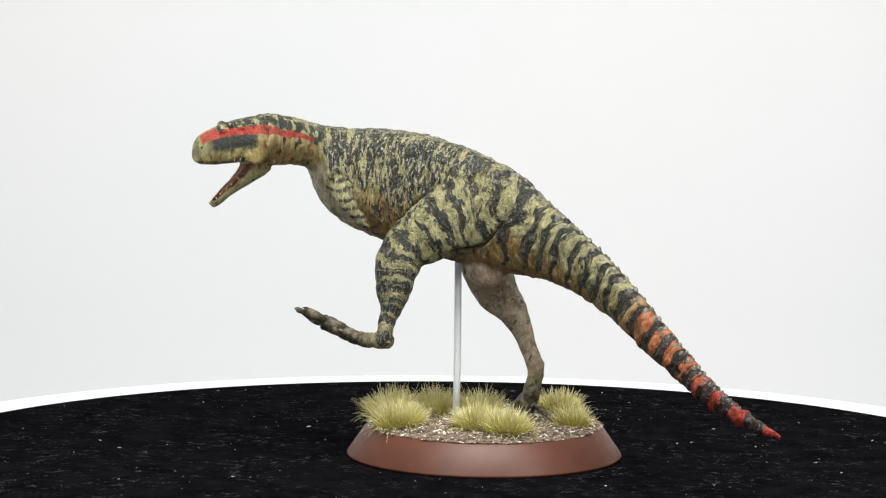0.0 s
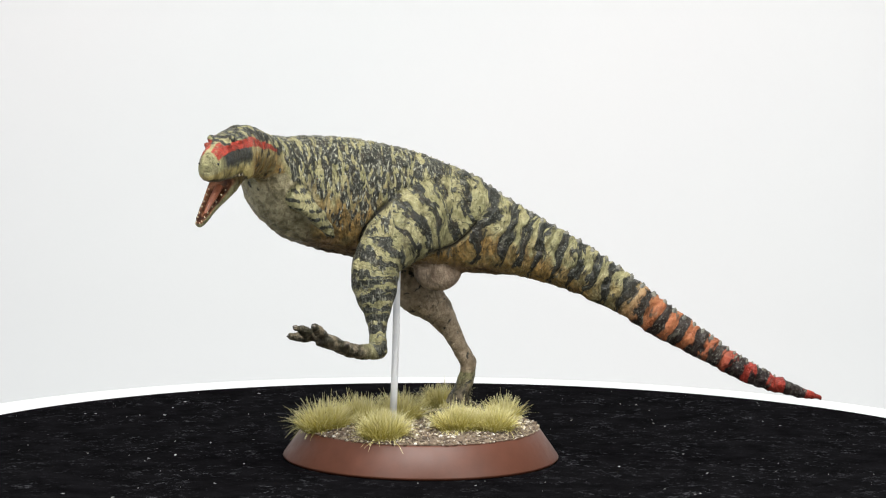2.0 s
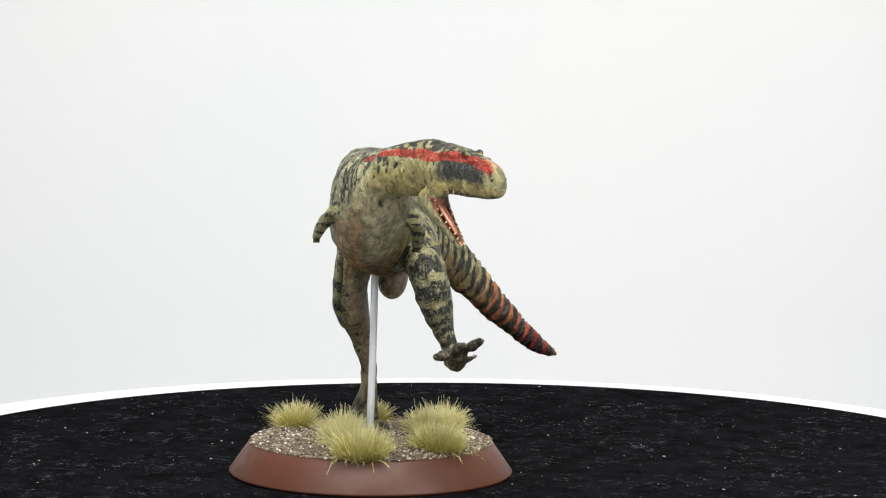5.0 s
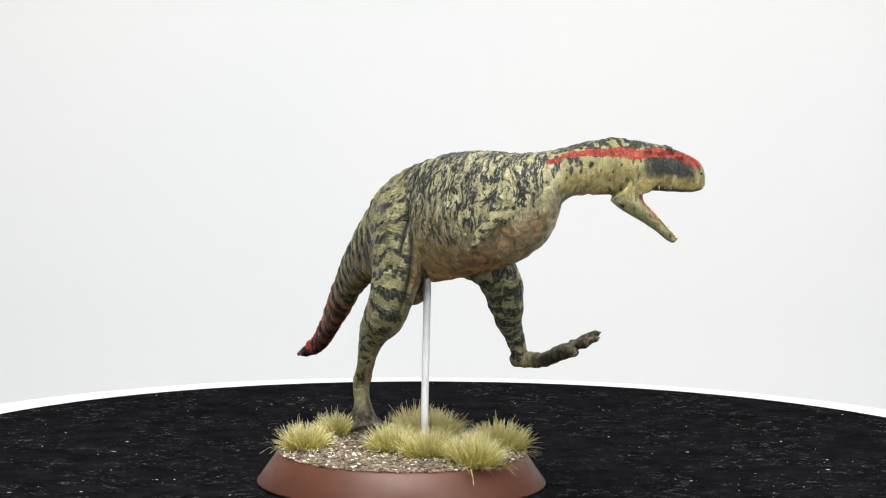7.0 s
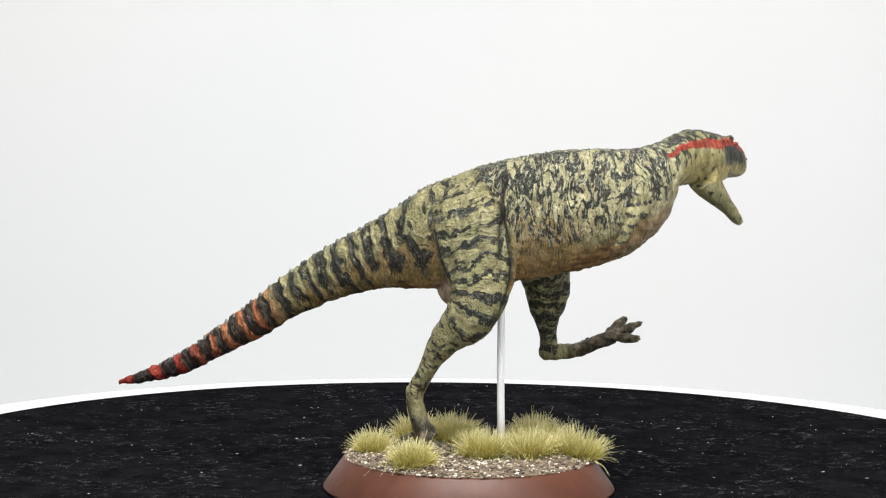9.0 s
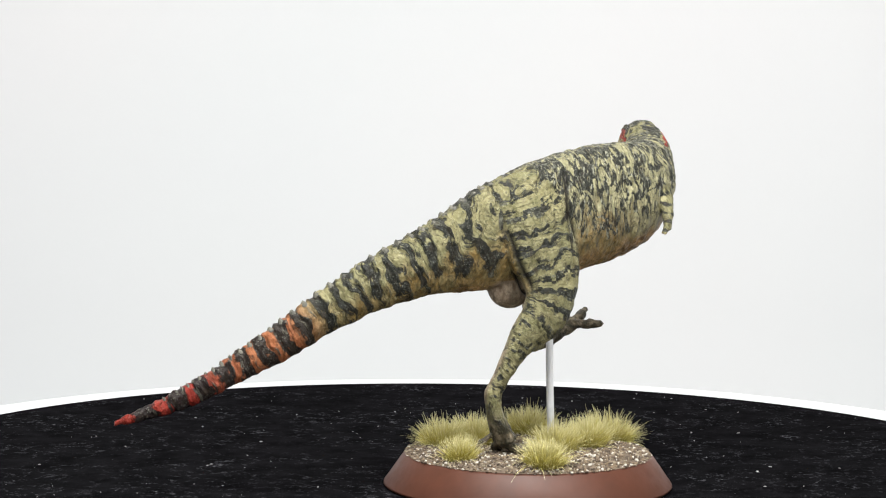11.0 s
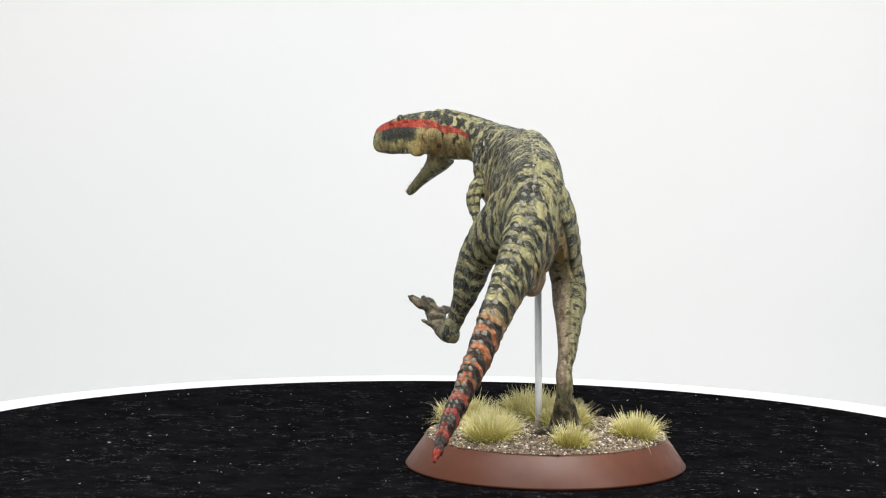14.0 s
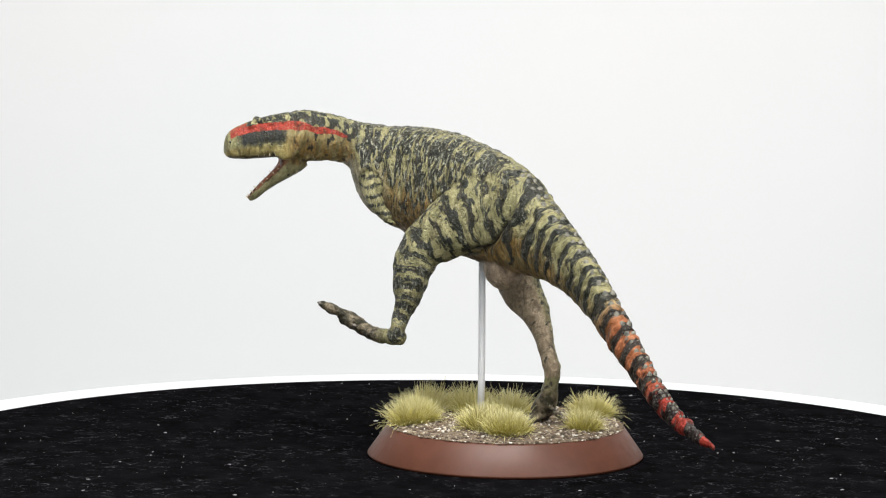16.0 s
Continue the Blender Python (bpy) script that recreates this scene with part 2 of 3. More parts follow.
def bridge(bm, rings):
    """Joins closed rings of equal size into a capped tube."""
    n = len(rings[0])
    for low, high in zip(rings, rings[1:]):
        for i in range(n):
            bm.faces.new((low[i], low[(i + 1) % n], high[(i + 1) % n], high[i]))
    bm.faces.new(rings[0][::-1])
    bm.faces.new(rings[-1])


def limb(bm, stations, side, n=20, unit=1.0):
    """A tube through stations (x, y, z, depth, width); side: the way in which the width is laid."""
    side, rings = Vector(side).normalized(), []
    pts = [Vector(s[:3]) for s in stations]
    for i, s in enumerate(stations):
        along = (pts[min(i + 1, len(pts) - 1)] - pts[max(i - 1, 0)]).normalized()
        lateral = (side - along * side.dot(along)).normalized()
        deep = along.cross(lateral)
        rings.append([bm.verts.new((pts[i] + deep * s[3] * math.sin(a) + lateral * s[4] * math.cos(a)) * unit)
                      for a in (2 * math.pi * k / n for k in range(n))])
    bridge(bm, rings)


def smooth_rows(rows, count):
    """Rows of numbers passed through a Catmull-Rom spline, count steps between rows."""
    rows, out = [np.array(r, float) for r in rows], []
    for i in range(len(rows) - 1):
        a, b, c, d = rows[max(i - 1, 0)], rows[i], rows[i + 1], rows[min(i + 2, len(rows) - 1)]
        for k in range(count):
            u = k / count
            out.append(0.5 * (2 * b + (c - a) * u + (2 * a - 5 * b + 4 * c - d) * u * u + (3 * b - a - 3 * c + d) * u ** 3))
    return [tuple(r) for r in out + [rows[-1]]]


# ---- setting ----
def slab(name, low, high, label, category):
    bm = bmesh.new()
    middle, size = (Vector(low) + Vector(high)) / 2, Vector(high) - Vector(low)
    bmesh.ops.create_cube(bm, size=1, matrix=Matrix.Translation(middle) @ Matrix.Diagonal((*size, 1)))
    bmesh.ops.bevel(bm, geom=bm.edges[:], offset=0.002, segments=2, affect="EDGES")
    return tagged(mesh_object(name, bm, PAPER, smooth=False), label, category, kind="structure")


slab("table_top", (-1.1, -1.0, -0.052), (1.1, 0.2, -0.022), "table covered with white paper under the turntable", "table top")


def paper_backdrop():
    """A sheet of paper that hangs behind the table and curls gently forward below."""
    rise = [-0.35 + 0.45 * i / 30 for i in range(31)] + [0.5, 1.2]
    front = [(0.40 - (0.9 - math.sqrt(0.81 - max(0.1 - z, 0) ** 2)), z) for z in rise]
    loop = front + [(y + 0.003, z) for y, z in reversed(front)]
    bm = bmesh.new()
    left, right = ([bm.verts.new((x, y, z)) for y, z in loop] for x in (-1.3, 1.3))
    bridge(bm, [left, right])
    bmesh.ops.recalc_face_normals(bm, faces=bm.faces)
    return tagged(mesh_object("backdrop", bm, PAPER), "hanging sheet of white paper behind the turntable", "backdrop", kind="structure")


paper_backdrop()

# ---- turntable ----
turntable = tagged(new("turntable"), "white turntable covered with a disc of black velvet", "turntable")
part("platter", lathe([(0, -16), (113, -16), (122.5, -14), (124.3, -10), (124.3, -1.7), (123.6, -0.8), (0, -0.8)], steps=160), PLASTIC, turntable, "glossy white plastic platter with rounded rim")
part("foot_ring", lathe([(0, -21.5), (70, -21.5), (70, -16.2), (0, -16.2)]), PLASTIC, turntable)
TILT = -0.0023  # the disc lies a trace out of level


def velvet_cover():
    bm = lathe([(0, -0.5), (110.7, -0.5), (111.1, -0.25), (110.6, 0.0), (60, 0.0), (0, 0.0)], steps=160)
    for v in bm.verts:
        v.co.z += TILT * v.co.y
    return part("velvet_cover", bm, VELVET, turntable, "black velvet disc with pale lint")


velvet_cover()


def lint_specks():
    rng, bm = random.Random(4), bmesh.new()
    for i in range(300):
        r, a = 108 * math.sqrt(rng.random()), rng.uniform(0, 6.283)
        size = rng.choice((0.03, 0.04, 0.05, 0.06, 0.09)) * (2.4 if i % 45 == 0 else 1.0)
        m = Matrix.Translation((r * math.cos(a) * MM, r * math.sin(a) * MM, (0.05 + TILT * r * math.sin(a)) * MM)) @ Matrix.Rotation(rng.uniform(0, 6.28), 4, "Z")
        m = m @ Matrix.Diagonal((size * rng.uniform(1, 5.0) * MM, size * MM, size * 0.7 * MM, 1))
        bmesh.ops.create_icosphere(bm, subdivisions=1, radius=1, matrix=m)
    return tagged(part("lint", bm, LINT, turntable, "specks of pale lint on the velvet"), kind="stuff")


lint_specks()

# ---- the miniature: base, rod, ground cover and the animal ----
miniature = tagged(new("dinosaur_miniature"), "painted dinosaur model with open mouth running on round brown base", "model dinosaur")
CX, CY = 4.4, 15.8
part("base", lathe([(0, -0.08), (25.4, -0.08), (25.8, 0.35), (25.75, 0.6), (22.3, 5.5), (21.9, 5.8), (21.3, 5.85), (0, 5.85)], (CX, CY), 128), BROWN, miniature, "round base with bevelled satin brown edge")


def ground_height(x, y):
    r = math.hypot(x - CX, y - CY)
    return 5.75 + (1.0 + 0.35 * noise.noise((x * 0.22, y * 0.22, 3.0))) * min(1.0, max(0.12, (22.4 - r) / 4.0))


def ground_bed():
    bm = bmesh.new()
    centre = bm.verts.new((CX * MM, CY * MM, ground_height(CX, CY) * MM))
    rings = []
    for k in range(1, 15):
        r = 21.9 * k / 14
        rings.append([bm.verts.new((x * MM, y * MM, ground_height(x, y) * MM)) for x, y in
                      ((CX + r * math.cos(a), CY + r * math.sin(a)) for a in (2 * math.pi * i / 64 for i in range(64)))])
    for i in range(64):
        bm.faces.new((centre, rings[0][i], rings[0][(i + 1) % 64]))
    for low, high in zip(rings, rings[1:]):
        for i in range(64):
            bm.faces.new((low[i], high[i], high[(i + 1) % 64], low[(i + 1) % 64]))
    return part("ground_bed", bm, plain_material("earth_paste", (0.07, 0.050, 0.035), (0.17, 0.13, 0.09), 0.95, 900, 0.0002), miniature)


ground_bed()


def gravel():
    rng, verts, faces = random.Random(8), [], []
    unit = bmesh.new()
    bmesh.ops.create_icosphere(unit, subdivisions=1, radius=1)
    unit.verts.ensure_lookup_table()
    shape, tris = [v.co.copy() for v in unit.verts], [[v.index for v in f.verts] for f in unit.faces]
    unit.free()
    for i in range(8200):
        r, a = 22.15 * math.sqrt(rng.random()), rng.uniform(0, 6.283)
        x, y = CX + r * math.cos(a), CY + r * math.sin(a)
        size = rng.choice((0.11, 0.14, 0.17, 0.21, 0.32)) * rng.uniform(0.8, 1.15)
        turn = Euler((rng.uniform(0, 6), rng.uniform(0, 6), rng.uniform(0, 6))).to_matrix()
        stretch = Vector((rng.uniform(0.8, 1.5), rng.uniform(0.7, 1.1), rng.uniform(0.55, 0.9)))
        first, z = len(verts), ground_height(x, y) + size * 0.3
        for c in shape:
            q = turn @ (c * (size * rng.uniform(0.85, 1.15))) * 1.0
            verts.append(((x + q.x * stretch.x) * MM, (y + q.y * stretch.y) * MM, (z + q.z * stretch.z) * MM))
        faces += [[first + k for k in t] for t in tris]
    data = bpy.data.meshes.new("gravel")
    data.from_pydata(verts, [], faces)
    data.materials.append(GRAVEL)
    ob = new("gravel", data)
    ob.parent = miniature
    return tagged(ob, "fine brown and white gravel glued to the base", kind="stuff")


gravel()


def grass_tuft(x, y, rx, ry, turn, height, count, seed):
    """A glued tuft of static grass: thin tapered blades that lean outwards."""
    rng, verts, faces, tips = random.Random(seed), [], [], []
    c, s = math.cos(radians(turn)), math.sin(radians(turn))
    for i in range(int(count * 1.2)):
        q, a = math.sqrt(rng.random()), rng.uniform(0, 6.283)
        lx, ly = rx * q * math.cos(a), ry * q * math.sin(a)
        px, py = x + c * lx - s * ly, y + s * lx + c * ly
        lean = radians(rng.gauss(6, 13) + 58 * q * q * rng.uniform(0.6, 1.15))
        way = math.atan2(py - y, px - x) + rng.gauss(0, 0.8)
        length = height * rng.uniform(0.52, 1.08) * (1.0 - 0.10 * q * q) * (1.25 if rng.random() < 0.12 else 1.0)
        wide, face = 0.088 * rng.uniform(0.8, 1.25), rng.uniform(0, 6.283)
        first, z0 = len(verts), ground_height(px, py) - 0.2
        dx, dy = math.cos(face) * wide, math.sin(face) * wide
        ex, ey = -dy, dx
        for k in range(4):
            u = k / 3
            bend = lean * (0.75 + 0.5 * u)
            ox, oz = length * u * math.sin(bend), length * u * math.cos(bend)
            w = (1 - 0.8 * u)
            cx, cy, cz = px + ox * math.cos(way), py + ox * math.sin(way), z0 + oz
            for gx, gy in ((dx, dy), (-0.5 * dx + 0.87 * ex, -0.5 * dy + 0.87 * ey), (-0.5 * dx - 0.87 * ex, -0.5 * dy - 0.87 * ey)):
                verts.append(((cx + gx * w) * MM, (cy + gy * w) * MM, cz * MM))
                tips.append(u)
        for k in range(3):
            for j in range(3):
                p0, p1 = first + 3 * k + j, first + 3 * k + (j + 1) % 3
                faces.append((p0, p1, p1 + 3, p0 + 3))
        faces.append((first + 9, first + 10, first + 11))
    data = bpy.data.meshes.new("grass_tuft")
    data.from_pydata(verts, [], faces)
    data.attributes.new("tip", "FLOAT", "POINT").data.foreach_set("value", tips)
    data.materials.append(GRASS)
    ob = new("grass_tuft", data)
    ob.parent = miniature
    return tagged(ob, "pale straw-green tuft of static grass")


TUFTS = ((18.6, 25.8, 3.1, 2.9, 0, 4.9, 620), (3.6, 4.6, 4.0, 3.4, 30, 5.2, 980), (8.6, 0.5, 3.4, 3.1, 20, 4.9, 720), (-11.4, 8.4, 4.0, 3.6, 60, 5.0, 900),
         (-13.0, 23.2, 4.2, 3.8, 80, 5.2, 900), (-4.2, 23.0, 3.7, 3.4, 45, 5.3, 760), (3.6, 20.8, 3.5, 3.2, 0, 5.2, 700), (20.6, 10.4, 2.5, 2.3, 0, 4.4, 400))
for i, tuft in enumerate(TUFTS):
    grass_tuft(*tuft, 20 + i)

rod = bmesh.new()
limb(rod, [(-1.0, 17.8, 6.0, 0.66, 0.66), (-0.85, 17.55, 14, 0.66, 0.66), (-0.8, 17.3, 22, 0.66, 0.66), (-0.85, 17.15, 30, 0.66, 0.66), (-0.9, 17.0, 39, 0.66, 0.66)], (1, 0, 0), 16, MM)
part("support_rod", rod, ROD, miniature, "thin white styrene rod under the belly")

# ---- the animal ----
SPINE = [(-51, 10.8), (-44, 14.3), (-36, 19.2), (-28, 23.6), (-19, 24.2), (-10, 20.6), (0, 14.9), (8, 9.5), (19, -0.7), (31.7, -15.2), (41, -26.5), (47, -33.3), (54, -39.6)]
SPINE_FINE = np.array(smooth_rows(SPINE, 20))
RIGHT = Vector((0.50, 0.866, 0.0))
# along the spine: place, top, bottom, half width, height of the widest level (0 to 1)
TRUNK = [(1.75, 63.45, 54.20, 3.30, 0.5), (2, 63.45, 53.80, 3.60, 0.5), (2.5, 62.65, 53.70, 3.90, 0.5), (2.85, 61.75, 52.90, 4.50, 0.5), (3, 61.45, 49.20, 5.10, 0.5), (3.22, 61.05, 45.60, 5.90, 0.48),
         (3.75, 60.55, 42.00, 6.40, 0.45), (4.45, 60.65, 39.70, 6.70, 0.42), (5.2, 59.95, 38.00, 6.70, 0.42), (5.94, 58.05, 36.40, 6.20, 0.45), (6.5, 56.35, 35.60, 5.70, 0.5),
         (7.15, 53.55, 35.10, 5.00, 0.5), (7.5, 50.23, 34.90, 4.28, 0.48), (7.85, 46.80, 34.30, 3.70, 0.46), (8.3, 42.35, 32.00, 2.80, 0.46), (8.7, 37.35, 28.45, 2.36, 0.46),
         (9.15, 31.45, 23.80, 2.02, 0.46), (9.65, 26.05, 20.10, 1.68, 0.46), (10.2, 21.55, 16.80, 1.38, 0.46), (10.95, 17.95, 14.50, 1.06, 0.5), (11.5, 15.40, 13.30, 0.74, 0.5), (12, 13.73, 12.70, 0.29, 0.5)]
# legs: centre, half depth, half width
LEG_LEFT = [(7.10, 9.37, 47.5, 6.6, 3.10), (2.75, 10.23, 46.5, 7.4, 3.90), (-2.25, 10.81, 44.8, 6.8, 4.20), (-7.00, 11.00, 42.0, 5.6, 3.90), (-10.70, 10.80, 38.9, 4.6, 3.40), (-12.30, 10.25, 35.7, 4.4, 3.20),
            (-12.70, 9.37, 32.3, 3.7, 2.80), (-13.05, 8.40, 28.8, 2.3, 2.10), (-13.90, 7.42, 25.8, 1.55, 1.55), (-14.40, 6.65, 23.0, 1.5, 1.45)]
LEG_RIGHT = [(5.6, 14.0, 52.0, 6.0, 3.0), (5.0, 16.2, 47.5, 7.2, 3.7), (4.4, 17.8, 43.0, 7.2, 3.8), (4.0, 19.3, 38.5, 6.3, 3.3), (4.8, 19.9, 34.0, 5.0, 3.1), (6.6, 19.1, 30.4, 4.3, 3.1),
             (9.1, 17.3, 27.6, 3.1, 2.5), (11.1, 15.7, 24.0, 2.05, 1.9), (12.5, 14.3, 20.4, 1.55, 1.5), (13.6, 13.2, 17.6, 1.6, 1.5)]
FOOT_LEFT = [(-14.3, 6.7, 22.65, 1.60, 1.5), (-16.9, 7.1, 22.55, 1.40, 1.35), (-20.4, 8.2, 23.35, 1.30, 1.5), (-23.4, 9.3, 24.65, 1.30, 1.9), (-25.6, 10.1, 25.55, 1.25, 2.0)]
FOOT_RIGHT = [(13.8, 13.2, 17.6, 1.6, 1.5), (13.6, 13.4, 14.5, 1.45, 1.45), (12.8, 14.1, 11.5, 1.7, 2.2), (11.8, 14.9, 9.0, 1.9, 2.9)]
TOES_LEFT = [((-25.0, 10.9, 25.5), (-27.0, 13.1, 25.5), (-28.4, 14.9, 25.6)), ((-25.6, 10.2, 25.9), (-28.3, 10.7, 26.8), (-30.7, 10.6, 27.9)),
             ((-25.3, 9.2, 26.0), (-27.4, 7.9, 27.1), (-29.4, 6.8, 28.3)), ((-21.4, 7.8, 24.0), (-21.9, 6.6, 24.0), (-22.4, 5.6, 24.6))]
TOES_RIGHT = [((12.6, 14.8, 8.6), (11.4, 17.6, 7.4), (9.9, 20.3, 6.9)), ((11.8, 14.8, 8.6), (9.0, 15.3, 7.4), (6.2, 15.2, 6.8)),
              ((12.2, 13.8, 8.6), (10.0, 12.2, 7.4), (7.5, 10.6, 6.9)), ((13.6, 13.0, 10.0), (15.4, 11.8, 8.8), (16.6, 11.2, 7.8))]
ARM_LEFT = [(-23.46, 19.43, 50.4, 1.95, 1.71), (-22.68, 17.08, 48.5, 1.80, 1.55), (-21.28, 15.78, 46.5, 1.45, 1.32), (-19.45, 15.26, 44.5, 1.10, 1.0), (-18.65, 14.96, 43.6, 0.95, 0.85)]
ARM_RIGHT = [(-21.54, 29.57, 51.2, 1.75, 1.50), (-19.92, 31.30, 49.6, 1.40, 1.20), (-18.52, 32.30, 47.8, 1.10, 1.00), (-17.25, 32.70, 46.2, 0.85, 0.76), (-16.65, 32.90, 45.3, 0.75, 0.66)]
HEAD_WAY = Vector((-0.865, -0.502, 0.0))
HEAD_SIDE = Vector((0.502, -0.865, 0.0))
SNOUT = Vector((-50.0, 11.1, 0.0))
# upper head, back from the snout: distance, top, bottom, half width
HEAD = [(0.0, 57.4, 55.5, 0.7), (0.45, 58.8, 54.8, 1.6), (1.6, 60.0, 54.4, 2.3), (4.0, 61.1, 54.3, 2.7), (6.5, 62.0, 54.4, 3.3), (9.0, 62.6, 54.6, 3.8), (12.0, 63.1, 54.7, 4.2), (15.0, 63.2, 55.0, 3.8)]
# lower jaw, hinge to tip: centre, half depth, half width
JAW = [(-38.2, 19.6, 55.0, 2.6, 2.75), (-40.0, 19.2, 53.1, 2.2, 2.55), (-42.2, 18.6, 51.1, 1.6, 2.05), (-44.5, 17.9, 49.1, 1.2, 1.45), (-46.4, 17.3, 47.3, 1.05, 1.0), (-47.3, 17.1, 46.4, 0.65, 0.6)]


def spine_at(k):
    return np.array([np.interp(k, np.arange(len(SPINE_FINE)) / 20.0, SPINE_FINE[:, i]) for i in (0, 1)])


def trunk(bm):
    rings, n = [], 36
    for k, top, bottom, half, level in smooth_rows(TRUNK, 4):
        x, y = spine_at(k)
        dx, dy = spine_at(min(k + 0.15, 12)) - spine_at(max(k - 0.15, 0))
        size = math.hypot(dx, dy)
        sx, sy = -dy / size, dx / size
        middle = bottom + level * (top - bottom)
        ring = []
        for i in range(n):
            a = 2 * math.pi * i / n
            u, v = math.cos(a), math.sin(a)
            if v > 0:
                u = math.copysign(abs(u) ** 0.72, u)
            w = half * u
            ring.append(bm.verts.new((x + sx * w, y + sy * w, middle + v * ((top - middle) if v > 0 else (middle - bottom)))))
        rings.append(ring)
    bridge(bm, rings)


def head(bm):
    rings, n = [], 28
    for d, top, bottom, half in smooth_rows(HEAD, 3):
        c, middle = SNOUT - HEAD_WAY * d, (top + bottom) / 2
        ring = []
        for i in range(n):
            a = 2 * math.pi * i / n
            u, v = math.cos(a), math.sin(a)
            u, v = math.copysign(abs(u) ** 0.72, u), math.copysign(abs(v) ** 0.8, v)
            w = half * u * (1.0 - 0.22 * max(v, 0))
            ring.append(bm.verts.new((c.x + HEAD_SIDE.x * w, c.y + HEAD_SIDE.y * w, middle + v * (top - bottom) / 2)))
        rings.append(ring)
    bridge(bm, rings)


def jaw(bm):
    """The lower jaw: a trough between two lips, closed at hinge and tip."""
    axis = (Vector(JAW[-1][:3]) - Vector(JAW[0][:3])).normalized()
    up = HEAD_SIDE.cross(axis).normalized()
    up = up if up.z > 0 else -up
    rings, n, stations = [], 32, smooth_rows(JAW, 4)
    for i, (x, y, z, deep, wide) in enumerate(stations):
        at = i / (len(stations) - 1)
        hollow = min(max((at - 0.22) / 0.15, 0), 1) * min(max((1 - at) / 0.14, 0), 1)
        ring = []
        for a in (2 * math.pi * k / n for k in range(n)):
            u, v = math.cos(a), math.sin(a)
            if v > 0:
                v += hollow * ((-0.45 + 1.35 * u * u) * (1 - u ** 12) - v)
            ring.append(bm.verts.new(Vector((x, y, z)) + HEAD_SIDE * (u * wide) + up * (v * deep * 1.12)))
        rings.append(ring)
    bridge(bm, rings)


def ball(bm, centre, radii, turn=0.0):
    m = Matrix.Translation(centre) @ Matrix.Rotation(radians(turn), 4, "Z") @ Matrix.Diagonal((*radii, 1))
    bmesh.ops.create_icosphere(bm, subdivisions=3, radius=1, matrix=m)


def toe(bm, line, thick, last):
    a, b, c = (Vector(q) for q in line)
    limb(bm, smooth_rows([(*a, thick, thick), (*a.lerp(b, 0.5), thick * 0.8, thick * 0.8), (*b, thick * 0.95, thick * 0.95), (*b.lerp(c, 0.5), thick * 0.72, thick * 0.72), (*c, last, last)], 2), (0.3, 0.5, 0.8), 12)


def skin_mesh():
    bm = bmesh.new()
    trunk(bm)
    head(bm)
    for rows in (LEG_LEFT, LEG_RIGHT, FOOT_LEFT, FOOT_RIGHT):
        limb(bm, smooth_rows(rows, 4), RIGHT, 24)
    jaw(bm)
    for rows in (ARM_LEFT, ARM_RIGHT):
        limb(bm, smooth_rows(rows, 3), RIGHT, 14)
    for line in TOES_LEFT[:3] + TOES_RIGHT[:3]:
        toe(bm, line, 1.02, 0.55)
    for line in (TOES_LEFT[3], TOES_RIGHT[3]):
        toe(bm, line, 0.6, 0.35)
    for rows, spread in ((ARM_LEFT, -1), (ARM_RIGHT, 1)):
        tip = Vector(rows[-1][:3])
        for k in (-1, 0, 1):
            end = tip + Vector((0.9 + 0.25 * k, -0.3 * spread + 0.45 * k, -0.9 - 0.1 * k))
            limb(bm, [(*tip, 0.42, 0.42), (*tip.lerp(end, 0.6), 0.4, 0.4), (*end, 0.25, 0.25)], RIGHT, 8)
    ball(bm, (-14.15, 6.85, 22.75), (1.65, 1.6, 1.6))
    ball(bm, (13.8, 13.2, 17.6), (1.6, 1.5, 1.6))
    ball(bm, (-23.2, 18.4, 49.8), (1.9, 1.5, 2.0), -30)
    ball(bm, (-21.2, 30.2, 50.4), (1.9, 1.5, 2.0), -30)
    ball(bm, (4.6, 11.9, 35.6), (4.6, 2.7, 4.0), -31)
    for side in (-1, 1):
        q = SNOUT - HEAD_WAY * 6.6 + HEAD_SIDE * (1.9 * side)
        ball(bm, (q.x, q.y, 61.6), (0.9, 0.6, 0.7))
        for d, out, z, r in ((5.0, 2.1, 60.6, 0.6), (8.6, 2.7, 61.2, 0.7), (10.6, 2.9, 61.5, 0.6)):
            q = SNOUT - HEAD_WAY * d + HEAD_SIDE * (out * side)
            ball(bm, (q.x, q.y, z), (r * 1.4, r * 0.7, r * 0.7), 30)
        q = SNOUT - HEAD_WAY * 11.2 + HEAD_SIDE * (3.3 * side)
        ball(bm, (q.x, q.y, 56.4), (2.4, 0.8, 2.2), 30)
    data = bpy.data.meshes.new("rough_form")
    bm.to_mesh(data)
    bm.free()
    rough = new("rough_form", data)
    m = rough.modifiers.new("fuse", "REMESH")
    m.mode, m.voxel_size, m.adaptivity = "VOXEL", 0.20, 0.0
    m = rough.modifiers.new("ease", "SMOOTH")
    m.factor, m.iterations = 0.5, 7
    bpy.context.view_layer.update()
    fused = bpy.data.meshes.new_from_object(rough.evaluated_get(bpy.context.evaluated_depsgraph_get()))
    bpy.data.objects.remove(rough)
    bpy.data.meshes.remove(data)
    return fused


